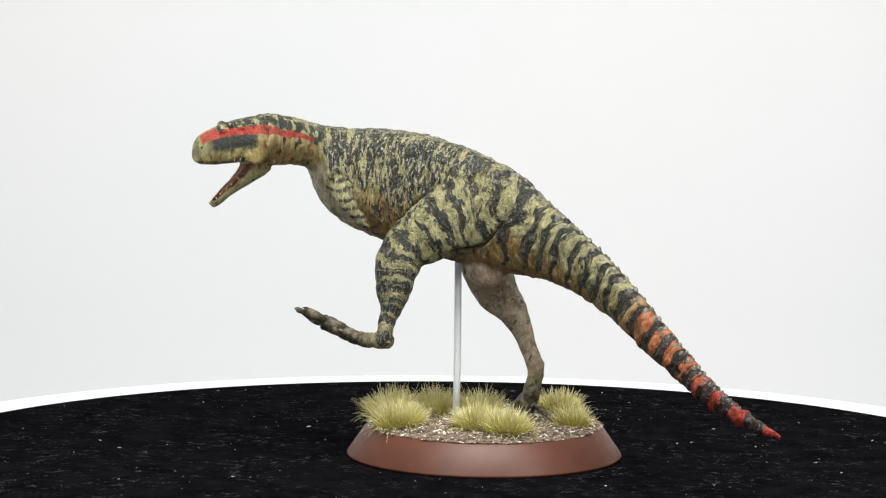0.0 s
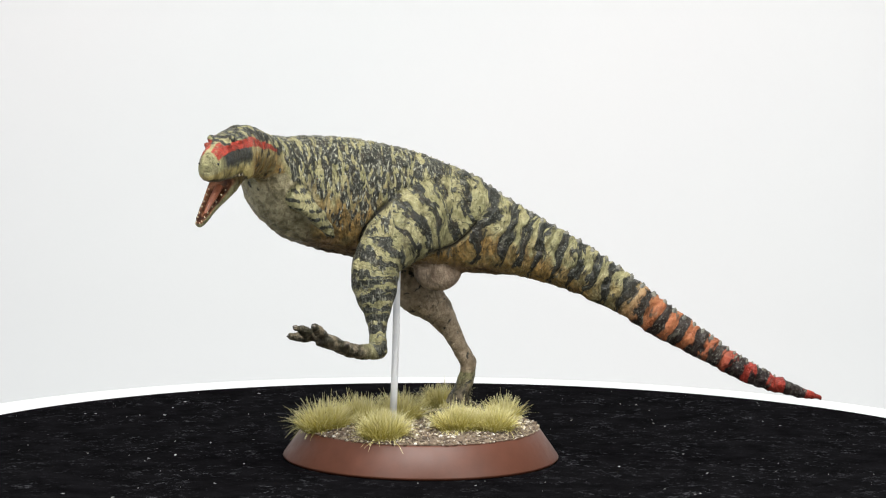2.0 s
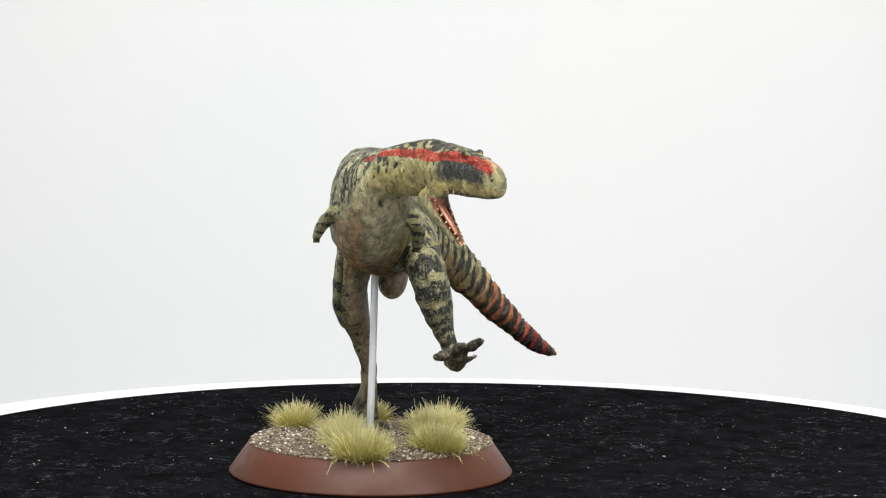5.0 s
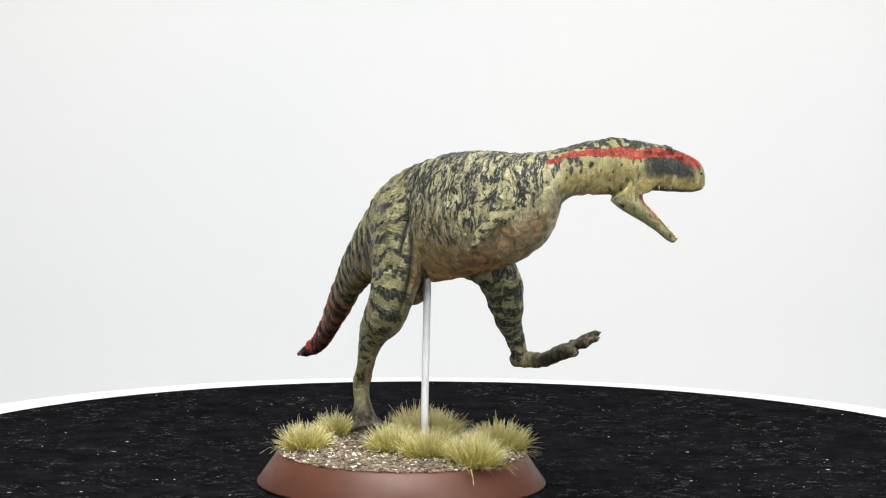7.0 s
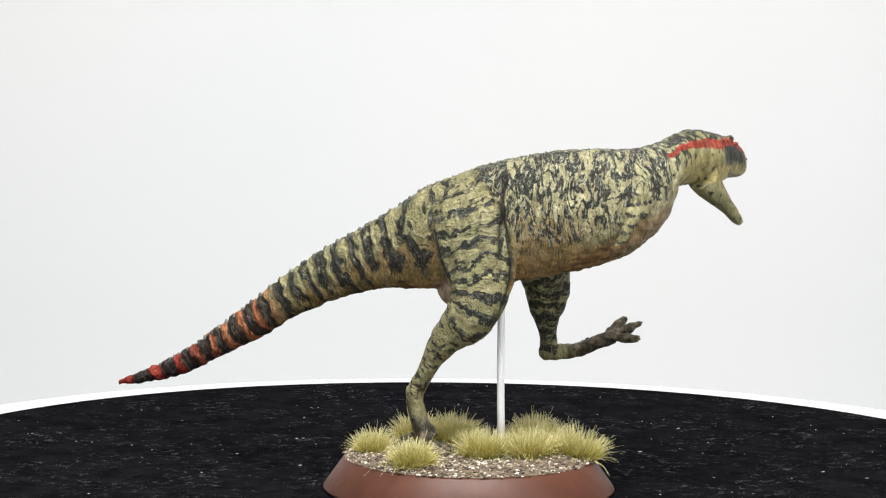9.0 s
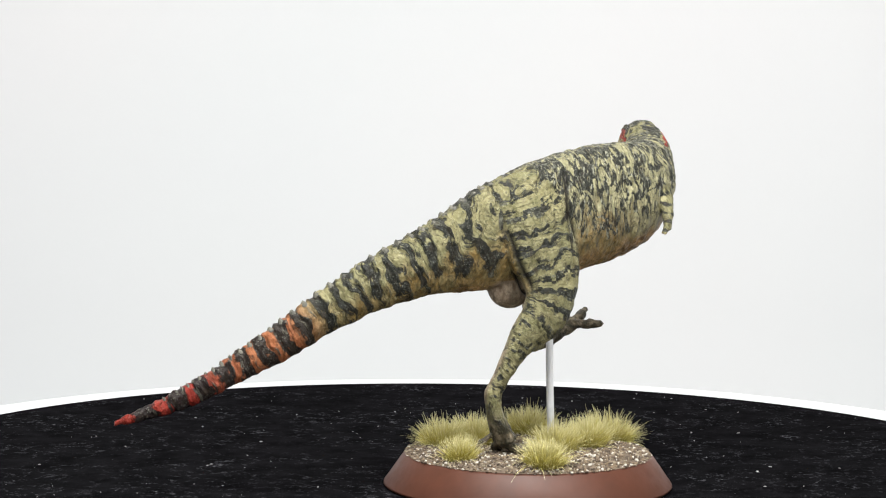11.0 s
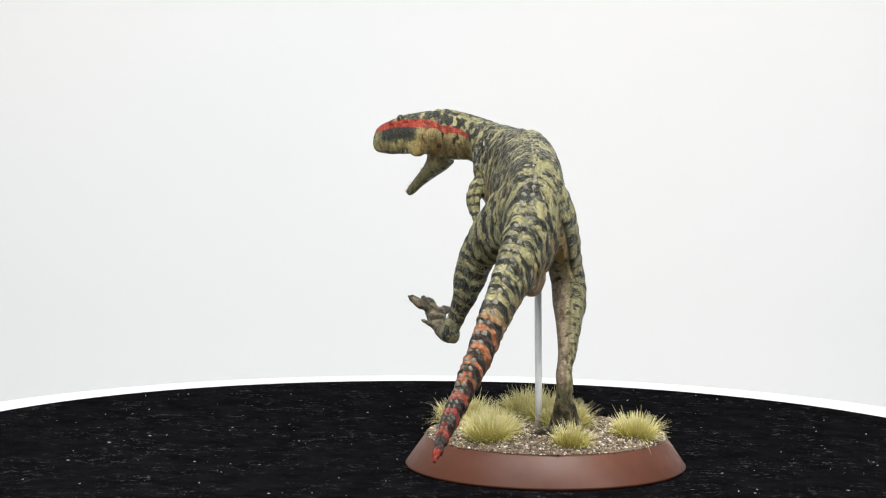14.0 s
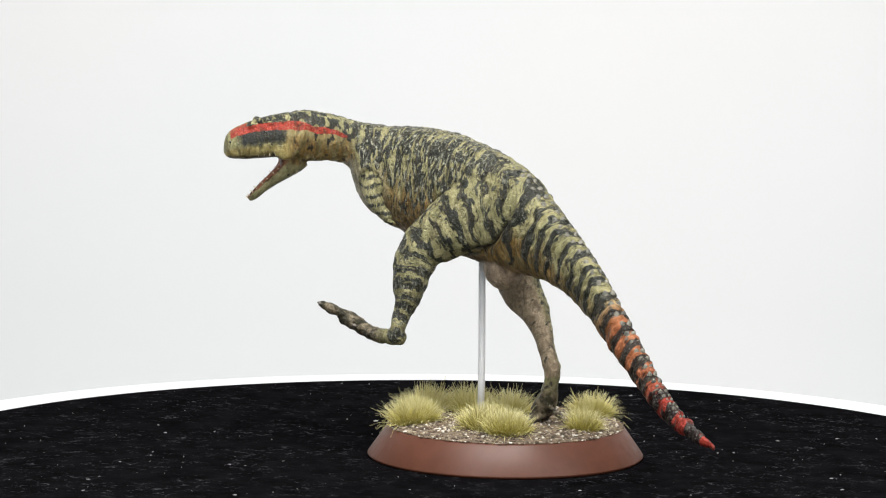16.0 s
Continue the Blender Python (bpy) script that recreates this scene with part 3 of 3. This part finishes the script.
def along_chain(points, rows):
    """For each point: the length along a limb, and its distance from the axis over the limb's size."""
    fine = np.array(smooth_rows(rows, 8))
    length = np.concatenate([[0], np.cumsum(np.linalg.norm(np.diff(fine[:, :3], axis=0), axis=1))])
    best, at = np.full(len(points), 1e9), np.zeros(len(points), int)
    for i, q in enumerate(fine):
        d = np.linalg.norm(points - q[:3], axis=1) / (0.5 * (q[3] + q[4]))
        near = d < best
        best[near], at[near] = d[near], i
    way = np.gradient(fine[:, :3], axis=0)
    way = way / np.linalg.norm(way, axis=1)[:, None]
    gap = np.gradient(length) * 0.5
    return length[at] + np.clip(((points - fine[at, :3]) * way[at]).sum(1), -gap[at], gap[at]), best


def step(x, low, high):
    u = np.clip((x - low) / (high - low), 0, 1)
    return u * u * (3 - 2 * u)


def cloud(points, scale, seed):
    """Smooth noise, about -0.6 to 0.6, over a list of points; scale: cycles per millimetre along x, y, z."""
    q = points * np.array(scale) + seed * 17.31
    return np.array([noise.noise(v) for v in q])


def slide(points, axis, k):
    """Moves rounded places along an axis (in twentieths) to where each point truly stands beside it."""
    at = np.rint(k * 20).astype(int)
    way = np.gradient(axis, axis=0)[at]
    return k + np.clip(((points - axis[at]) * way).sum(1) / (way * way).sum(1), -0.5, 0.5) / 20.0


def paint_skin(data):
    count = len(data.vertices)
    v = np.empty(count * 3)
    data.vertices.foreach_get("co", v)
    v = v.reshape(-1, 3)
    nrm = np.empty(count * 3)
    data.vertices.foreach_get("normal", nrm)
    nrm = nrm.reshape(-1, 3)
    # place along the spine, side, and height between belly and back
    k, best, side = np.zeros(count), np.full(count, 1e9), np.zeros(count)
    for i in range(len(SPINE_FINE)):
        d = np.hypot(v[:, 0] - SPINE_FINE[i, 0], v[:, 1] - SPINE_FINE[i, 1])
        near = d < best
        best[near], k[near] = d[near], i / 20.0
    k = slide(v[:, :2], SPINE_FINE, k)
    stations = np.array(smooth_rows(TRUNK, 4))
    top, bottom = np.interp(k, stations[:, 0], stations[:, 1]), np.interp(k, stations[:, 0], stations[:, 2])
    high = (v[:, 2] - bottom) / np.maximum(top - bottom, 0.5)
    seg = np.linalg.norm(np.diff(SPINE_FINE, axis=0), axis=1)
    drop = np.interp(np.arange(len(SPINE_FINE)) / 20.0, stations[:, 0], (stations[:, 1] + stations[:, 2]) / 2)
    run = np.concatenate([[0], np.cumsum(np.hypot(seg, np.diff(drop)))])
    arc = np.interp(k, np.arange(len(run)) / 20.0, run)
    # on the slanting tail: the nearest place on the axis itself
    kt, best = np.zeros(count), np.full(count, 1e9)
    for i in range(100, len(SPINE_FINE)):
        d = (v[:, 0] - SPINE_FINE[i, 0]) ** 2 + (v[:, 1] - SPINE_FINE[i, 1]) ** 2 + (v[:, 2] - drop[i]) ** 2
        near = d < best
        best[near], kt[near] = d[near], i / 20.0
    kt = slide(v, np.column_stack([SPINE_FINE, drop]), kt)
    n1, n2, n3 = cloud(v, (0.30, 0.30, 0.20), 1), cloud(v, (0.85, 0.85, 0.48), 2), cloud(v, (0.16, 0.16, 0.16), 3)
    n4 = cloud(v, (1.3, 1.3, 1.0), 4)
    # legs, arms, jaw, head
    la, ld = along_chain(v, LEG_LEFT)
    ra, rd = along_chain(v, LEG_RIGHT)
    leg = np.maximum(step(ld, 1.35, 1.12), step(rd, 1.35, 1.12))
    hip_line = np.where(nrm @ np.array(RIGHT) > 0, 5.77, 5.60) + 0.04 * n3
    leg_whole = leg
    leg = leg * np.where(v[:, 2] > 43, step(k, hip_line - 0.03, hip_line + 0.05), 1.0)
    leg_at = np.where(ld < rd, la, ra)
    foot_mask = np.where(v[:, 0] < 0, step(v[:, 0], -15.5, -19.0) * (v[:, 2] < 31), step(v[:, 2], 16.0, 11.5) * (v[:, 0] > 5) * (v[:, 1] > 8))
    jaw_at, jaw_d = along_chain(v, JAW)
    arm = np.maximum(step(along_chain(v, ARM_LEFT)[1], 1.5, 1.25), step(along_chain(v, ARM_RIGHT)[1], 1.5, 1.25))
    ahead = (v[:, 0] - SNOUT.x) * -HEAD_WAY.x + (v[:, 1] - SNOUT.y) * -HEAD_WAY.y
    sideways = (v[:, 0] - SNOUT.x) * HEAD_SIDE.x + (v[:, 1] - SNOUT.y) * HEAD_SIDE.y
    head_mask = step(ahead, 14.0, 12.0) * (v[:, 2] > 53.0)
    # dark markings: the pale rings of the tail stand at these places along the spine
    pale = [6.6, 7.05, 7.48, 7.71, 7.90, 8.08, 8.27, 8.43, 8.57, 8.72, 8.90, 9.10, 9.27, 9.53, 9.78, 10.06, 10.47, 11.10, 11.71, 12.4]
    ring = np.interp(kt, pale, np.arange(len(pale))) + (0.50 * n1 + 0.16 * n2) * np.interp(kt, [7, 9, 10], [1.0, 0.7, 0.25])
    tail = 0.53 - np.interp(kt, [8.6, 9.4], [0.25, 0.32]) * np.cos(2 * np.pi * ring) + 0.20 * n2 + 0.14 * n4 - 0.22 * step(high, 0.40, 0.10) * step(kt, 9.2, 8.4)
    right_leg = rd < ld
    leg_phase = 2 * np.pi * np.where(right_leg, np.interp(leg_at, [0, 24, 45], [0, 8.2, 17.0]), np.interp(leg_at, [0, 24, 45], [0, 7.0, 15.5])) + 2.6 * n1 + 1.1 * n2
    thigh = 0.45 - 0.04 * right_leg + np.interp(leg_at, [2, 10, 20, 28], [0.16, 0.27, 0.29, 0.20]) * np.sin(leg_phase) + 0.13 * np.sin(2.0 * leg_phase + 5 * n3 + 3 * n2) + 0.20 * n2 + 0.12 * step(leg_at, 16, 22) * (ld < rd)
    shank = right_leg * step(leg_at, 23, 28)
    thigh = thigh + (0.36 + 0.60 * n4 + 0.30 * n2 + 0.14 * np.sin(leg_phase) - thigh) * 0.8 * shank
    on_right = step(nrm @ np.array(RIGHT), -0.15, 0.15)
    torso = 0.55 + 0.34 * (high - 0.55) + 0.20 * n1 - 0.11 * on_right
    tail = tail + 0.04 * step(kt, 8.9, 9.4) + 0.05 * step(kt, 9.6, 10.6)
    dark = torso + (tail - torso) * step(k, 6.5, 7.3)
    dark = dark + (thigh - dark) * leg
    neck = 0.13 - 0.10 * on_right + 0.50 * step(high, 0.60, 0.85) + 0.75 * n2 + 0.6 * n4
    dark = dark + (neck - dark) * step(k, 3.35, 2.9) * (v[:, 2] > 50)
    dark = np.where(kt > 11.62, 0.0, dark)
    belly_edge = np.interp(k, [3.3, 4.2, 6.5, 7.5], [0.40, 0.20, 0.16, 0.18]) + 0.10 * n1 - 0.06 + 0.10 * on_right * step(k, 5.0, 4.2)
    chest = step(k, 4.3, 3.7) * step(k, 2.7, 3.0) * step(high, 0.62 + 0.25 * n2, 0.40) * (1 - on_right * 0.6) * (v[:, 2] < 54.5) * (1 - arm) * step(nrm[:, 2], 0.5, 0.0)
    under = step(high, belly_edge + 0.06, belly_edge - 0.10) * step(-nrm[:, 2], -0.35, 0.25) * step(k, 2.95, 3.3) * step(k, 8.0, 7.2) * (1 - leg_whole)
    lobe = step(np.linalg.norm((v - [4.6, 11.9, 34.6]) / [5.2, 3.4, 4.2], axis=1), 1.2, 0.95) * (v[:, 2] < 37)
    inner = step(nrm @ np.array(RIGHT), 0.1, -0.6) * (rd < 1.3) * step(v[:, 2], 40, 34)
    inner = np.maximum(inner, step(nrm @ np.array(RIGHT), 0.7, -0.1) * right_leg * (rd < 1.5) * step(v[:, 2], 29, 24))
    rust = 1.3 * step(high, 0.62 + 0.35 * n2, 0.30) * step(k, 3.3, 4.0) * step(k, 9.2, 8.0) * (1 - leg_whole) * (0.55 + 0.7 * np.clip(n1 + 0.3, 0, 1))
    rust = np.maximum(rust, (0.72 + 0.5 * n2) * step(high, 0.8, 0.35) * step(k, 3.2, 2.9) * step(ahead, 10.2, 11.5) * (v[:, 2] > 50) * (sideways > 0))
    rust = np.maximum(rust, 0.45 * step(n1, -0.05, 0.25) * step(k, 6.4, 7.0) * step(k, 10.2, 9.0) * step(high, 0.75, 0.5) * (1 - leg_whole))
    rust = np.maximum(rust, 0.9 * step(high, 0.50 + 0.3 * n2, 0.22) * on_right * step(k, 4.4, 5.0) * step(k, 7.0, 6.4) * (1 - leg_whole))
    rust = np.clip(rust, 0, 0.9)
    body_only = step(v[:, 2] - bottom, -1.6, -0.6) * (1 - arm)
    rust = rust * (1.0 - on_right * (0.85 - 0.65 * step(k, 4.3, 5.0)))
    flesh = np.clip(np.maximum(lobe, 0.85 * inner), 0, 1)
    rust, under = rust * body_only, under * body_only
    dark = dark - 0.30 * chest - 0.9 * under - 0.9 * lobe - 0.25 * inner - 0.10 * rust * (k < 6)
    arm_dark = 0.40 + 0.26 * np.sin(2 * np.pi * v[:, 2] / 1.7 + 3 * n1) + 0.2 * n4
    dark = dark + (arm_dark - dark) * arm
    # head: slate cheek patch, red crest from the snout over the eye and down the neck
    wide = np.interp(ahead, [h[0] for h in HEAD], [h[3] for h in HEAD])
    headtop, headlow = np.interp(ahead, [h[0] for h in HEAD], [h[1] for h in HEAD]), 54.6
    hh = (v[:, 2] - headlow) / (headtop - headlow)
    face = 0.16 + 0.4 * n4 + 0.3 * n2 + 0.50 * step(hh, 0.72, 0.92) * step(ahead, 2, 5) - 0.2 * step(ahead, 4, 2)
    smoke = step(hh, 0.16 + 0.25 * n4, 0.50) * step(hh, 0.95, 0.80) * step(ahead, 0.8, 3.4) * step(ahead, 12.2, 10.2) * head_mask
    dark = dark + (face - dark) * head_mask
    band = step(np.abs(hh - np.interp(ahead, [1, 4, 8, 13], [0.86, 0.82, 0.77, 0.73]) - 0.07 * (sideways < 0) * step(ahead, 12, 9)), 0.13, 0.05) * step(ahead, 15.0, 13.5) * step(ahead, 1.2, 2.6) * (v[:, 2] > 56)
    band = np.maximum(band, 0.85 * step(ahead, 5.0, 3.4) * step(hh, 0.62, 0.82) * step(ahead, 0.5, 1.3) * step(np.abs(sideways + 0.3), 0.2, 0.9) * (v[:, 2] > 57))
    neck_at = np.where(sideways > 0, np.interp(ahead, [12, 16, 22, 26], [0.70, 0.69, 0.62, 0.62]), np.interp(ahead, [12, 17, 22, 29], [0.74, 0.80, 0.84, 0.92]))
    neck_band = step(np.abs(high - neck_at - 0.05 * n1), np.interp(ahead, [12, 20, 28], [0.14, 0.10, 0.05]), 0.02) * step(ahead, 12.0, 13.0) * step(ahead, np.where(sideways > 0, 24.5, 30.5), np.where(sideways > 0, 21.5, 25.0)) * (v[:, 2] > 54)
    lip = step(hh, 0.42, 0.25) * step(ahead, 12.5, 11.0) * (v[:, 2] > 54) * 0.7 * (ahead < 13)
    lip = np.maximum(lip, 0.55 * step(k, 3.1, 2.8) * step(high, 0.7, 0.45) * on_right * (v[:, 2] > 52) * step(ahead, 11, 13))
    red = np.clip(np.maximum(band, neck_band), 0, 1)
    rim = step(np.abs(high - neck_at), 0.30, 0.20) * step(ahead, 11.5, 13.0) * step(ahead, 29.0, 25.0) * (v[:, 2] > 54)
    dark = dark + 0.30 * rim * (0.5 + n2)
    # mouth: roof under the upper jaw and the upper face of the lower jaw
    jaw_axis = (Vector(JAW[-1][:3]) - Vector(JAW[0][:3])).normalized()
    up = np.array(HEAD_SIDE.cross(jaw_axis))
    up = up if up[2] > 0 else -up
    jaw_mask = (jaw_d < 1.8) & (v[:, 2] < 54.2) & (ahead > 0)
    inside = step(nrm @ up, 0.15, 0.55) * jaw_mask
    roof = step(-nrm[:, 2], 0.5, 0.85) * (ahead < 10.5) * (ahead > 0.6) * (v[:, 2] > 53) * (v[:, 2] < 56)
    mouth = inside
    foot_mask = np.maximum(foot_mask, roof)
    smoke = np.where(jaw_mask, 0, smoke)
    dark = np.where(jaw_mask, 0.16 + 0.7 * n4, dark)
    red = np.where(jaw_mask, 0, red)
    rust = np.where(jaw_mask & (sideways > 1.0), 0.7, rust)
    flank = step(k, 2.6, 3.2) * step(k, 6.9, 6.1) * (1 - leg) * (1 - arm) * step(high, 0.15, 0.35) * (1 - head_mask)
    flank = np.maximum(flank, 0.6 * leg * step(leg_at, 16, 22) * (ld < rd))
    vein = np.clip(0.75 + 0.15 * flank, 0, 1) * (1 - 0.6 * chest) * step(k, 2.9, 3.4) * (1 - 0.5 * under) * (1 - head_mask) * (1 - flesh) * (k < 8.8)
    orange = step(kt, 8.70, 9.15) * step(kt, 10.6, 9.6) * 0.95
    tailred = step(kt, 9.5, 10.3)
    # relief: folds on flank and tail, a seam where trunk meets hip; line also masks its painted shadow
    ridge = 0.16 * np.sin(4 * np.pi * np.interp(kt, pale, np.arange(len(pale))) + 3 * n2) * step(k, 6.8, 7.6) * step(k, 11.8, 11.0) * step(high, 0.1, 0.5)
    folds = 0.30 * cloud(v, (0.75, 0.75, 0.35), 9) + 0.10 * cloud(v, (1.7, 1.7, 1.0), 10)
    line = np.exp(-((k - hip_line) / 0.040) ** 2) * step(v[:, 2], 40, 43) * step(high, 0.93, 0.8)
    line = line * (0.35 * step(high, 0.50, 0.62) * (1 - on_right) + on_right)
    outward = step(np.abs(nrm @ np.array(RIGHT)), 0.2, 0.5)
    for at, d, sign in ((la, ld, -1), (ra, rd, 1)):
        line = np.maximum(line, np.exp(-((d - 1.20) / 0.05) ** 2) * outward * step(at, 24, 18) * step(high, 0.62, 0.5) * (k < 8.2) * ((nrm @ np.array(RIGHT)) * sign > 0))
    line = np.clip(line, 0, 1)
    shaded_seam = -0.55 * line
    calm = 1 - 0.75 * np.maximum(np.maximum(head_mask, jaw_mask), flesh)
    v = v + nrm * ((ridge + folds) * calm + shaded_seam)[:, None]
    data.vertices.foreach_set("co", (v * MM).ravel())
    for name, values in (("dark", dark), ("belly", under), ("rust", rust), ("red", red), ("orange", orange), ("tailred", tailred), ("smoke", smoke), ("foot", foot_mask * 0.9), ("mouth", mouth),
                         ("lip", np.where(jaw_mask, 0, lip) * (1 - arm)), ("chest", chest * body_only), ("shaded_seam", 0.95 * line), ("flank", flank), ("vein", vein), ("flesh", flesh * (1 - 0.7 * foot_mask)),
                         ("run", np.where(leg > 0.5, leg_phase * 0.5 + 40, np.where(k > 6.9, ring * 3.2 + 80, arc))), ("rise", v[:, 2]), ("right", on_right)):
        data.attributes.new(name, "FLOAT", "POINT").data.foreach_set("value", np.asarray(values, np.float32))
    data.update()


def animal():
    data = skin_mesh()
    paint_skin(data)
    data.name = "dinosaur"
    data.polygons.foreach_set("use_smooth", [True] * len(data.polygons))
    data.materials.clear()
    data.materials.append(SKIN)
    ob = new("dinosaur", data)
    ob.parent = miniature
    return tagged(ob, "khaki dinosaur with slate stripes and red crest")


beast = animal()


def cone(bm, foot, tip, radius, n=7):
    foot, tip = Vector(foot), Vector(tip)
    along = (tip - foot).normalized()
    side = along.orthogonal().normalized()
    up = along.cross(side)
    ring = [bm.verts.new((foot + (side * math.cos(a) + up * math.sin(a)) * radius) * MM) for a in (2 * math.pi * i / n for i in range(n))]
    mid = [bm.verts.new((foot.lerp(tip, 0.6) + (side * math.cos(a) + up * math.sin(a)) * radius * 0.6) * MM) for a in (2 * math.pi * i / n for i in range(n))]
    end = bm.verts.new(tip * MM)
    for i in range(n):
        j = (i + 1) % n
        bm.faces.new((ring[i], ring[j], mid[j], mid[i]))
        bm.faces.new((mid[i], mid[j], end))


def teeth_and_eyes():
    for side in (-1, 1):
        for i in range(9):
            q = SNOUT - HEAD_WAY * (0.9 + 1.05 * i) + HEAD_SIDE * side * (np.interp(0.9 + 1.05 * i, [h[0] for h in HEAD], [h[3] for h in HEAD]) - 0.95)
            bm = bmesh.new()
            cone(bm, (q.x, q.y, 55.6), (q.x, q.y, 54.9 - 0.1 * (i % 2)), 0.15)
            part("tooth", bm, IVORY, beast)
        for i in range(8):
            u = 0.35 + 0.62 * i / 7
            rows = np.array(smooth_rows(JAW, 10))
            r = rows[int(u * (len(rows) - 1))]
            axis = (Vector(JAW[-1][:3]) - Vector(JAW[0][:3])).normalized()
            up = HEAD_SIDE.cross(axis)
            up = up if up.z > 0 else -up
            c = Vector(r[:3]) + HEAD_SIDE * side * (r[4] * 0.78) + up * (r[3] * 0.55)
            bm = bmesh.new()
            cone(bm, c - up * 0.2 - HEAD_SIDE * side * 0.15, c + up * (0.15 + 0.12 * ((i * 5) % 3)) - HEAD_SIDE * side * 0.15, 0.14)
            part("tooth", bm, IVORY, beast)
        q = SNOUT - HEAD_WAY * 7.4 + HEAD_SIDE * side * 2.80
        bm = bmesh.new()
        bmesh.ops.create_uvsphere(bm, u_segments=14, v_segments=10, radius=0.42 * MM, matrix=Matrix.Translation((q.x * MM, q.y * MM, 59.5 * MM)))
        part("eye", bm, EYE_BLACK, beast, "glossy black painted eye")
        q = SNOUT - HEAD_WAY * 0.9 + HEAD_SIDE * side * 1.70
        bm = bmesh.new()
        bmesh.ops.create_uvsphere(bm, u_segments=10, v_segments=8, radius=0.26 * MM, matrix=Matrix.Translation((q.x * MM, q.y * MM, 57.6 * MM)))
        part("nostril", bm, EYE_BLACK, beast)
    bm = bmesh.new()
    limb(bm, smooth_rows([(-40.6, 19.0, 53.6, 0.4, 0.85), (-42.8, 18.3, 51.3, 0.4, 0.7), (-44.6, 17.7, 49.4, 0.35, 0.5), (-45.6, 17.4, 48.3, 0.2, 0.25)], 3), HEAD_SIDE, 12, MM)
    part("tongue", bm, TONGUE, beast, "glossy pink-brown tongue")


teeth_and_eyes()


def claws():
    for line in TOES_LEFT + TOES_RIGHT:
        b, c = Vector(line[1]), Vector(line[2])
        bm = bmesh.new()
        cone(bm, c - (c - b).normalized() * 0.3, c + (c - b).normalized() * 0.55 + Vector((0, 0, -0.15)), 0.44)
        part("claw", bm, CLAW, beast)


claws()


def dorsal_scutes():
    """Small pale scutes along the back, in two rows on the tail."""
    stations = np.array(smooth_rows(TRUNK, 4))
    for i in range(74):
        k = 2.15 + 8.9 * i / 73
        top = np.interp(k, stations[:, 0], stations[:, 1])
        x, y = spine_at(k)
        dx, dy = spine_at(k + 0.1) - spine_at(k - 0.1)
        size = math.hypot(dx, dy)
        sx, sy = -dy / size, dx / size
        for s in ((0,) if k < 6.8 else (-1, 1)):
            off = s * np.interp(k, [6.8, 7.6, 11], [0.5, 0.9, 0.3])
            high = np.interp(k, [2, 4, 7, 9, 11], [0.14, 0.10, 0.18, 0.24, 0.08])
            bm = bmesh.new()
            cone(bm, (x + sx * off, y + sy * off, top - 0.35 - 0.12 * abs(s)), (x + sx * off * 1.3 + 0.25 * dx / size, y + sy * off * 1.3 + 0.25 * dy / size, top + high * (0.6 + 0.8 * ((i * 7919) % 13) / 12)), np.interp(k, [6.8, 7.0, 9, 11], [0.34, 0.70, 0.66, 0.34]))
            part("scute", bm, PALE_SCUTE if 4.2 < k < 6.8 else SCUTE, beast)


PALE_SCUTE = plain_material("pale_scute", (0.08, 0.08, 0.06), (0.30, 0.28, 0.20), 0.6, 900)
SCUTE = plain_material("dry_brushed_scute", (0.018, 0.020, 0.019), (0.19, 0.18, 0.14), 0.6, 900)
dorsal_scutes()


# ---- movement: the turntable turns, and the miniature rides on it ----
def motions():
    rows = [(0.5 * i, pose(0, 0, 0, 0, 0, a)) for i, a in enumerate(TURN)]
    walk(turntable, rows)
    walk(miniature, rows)


motions()
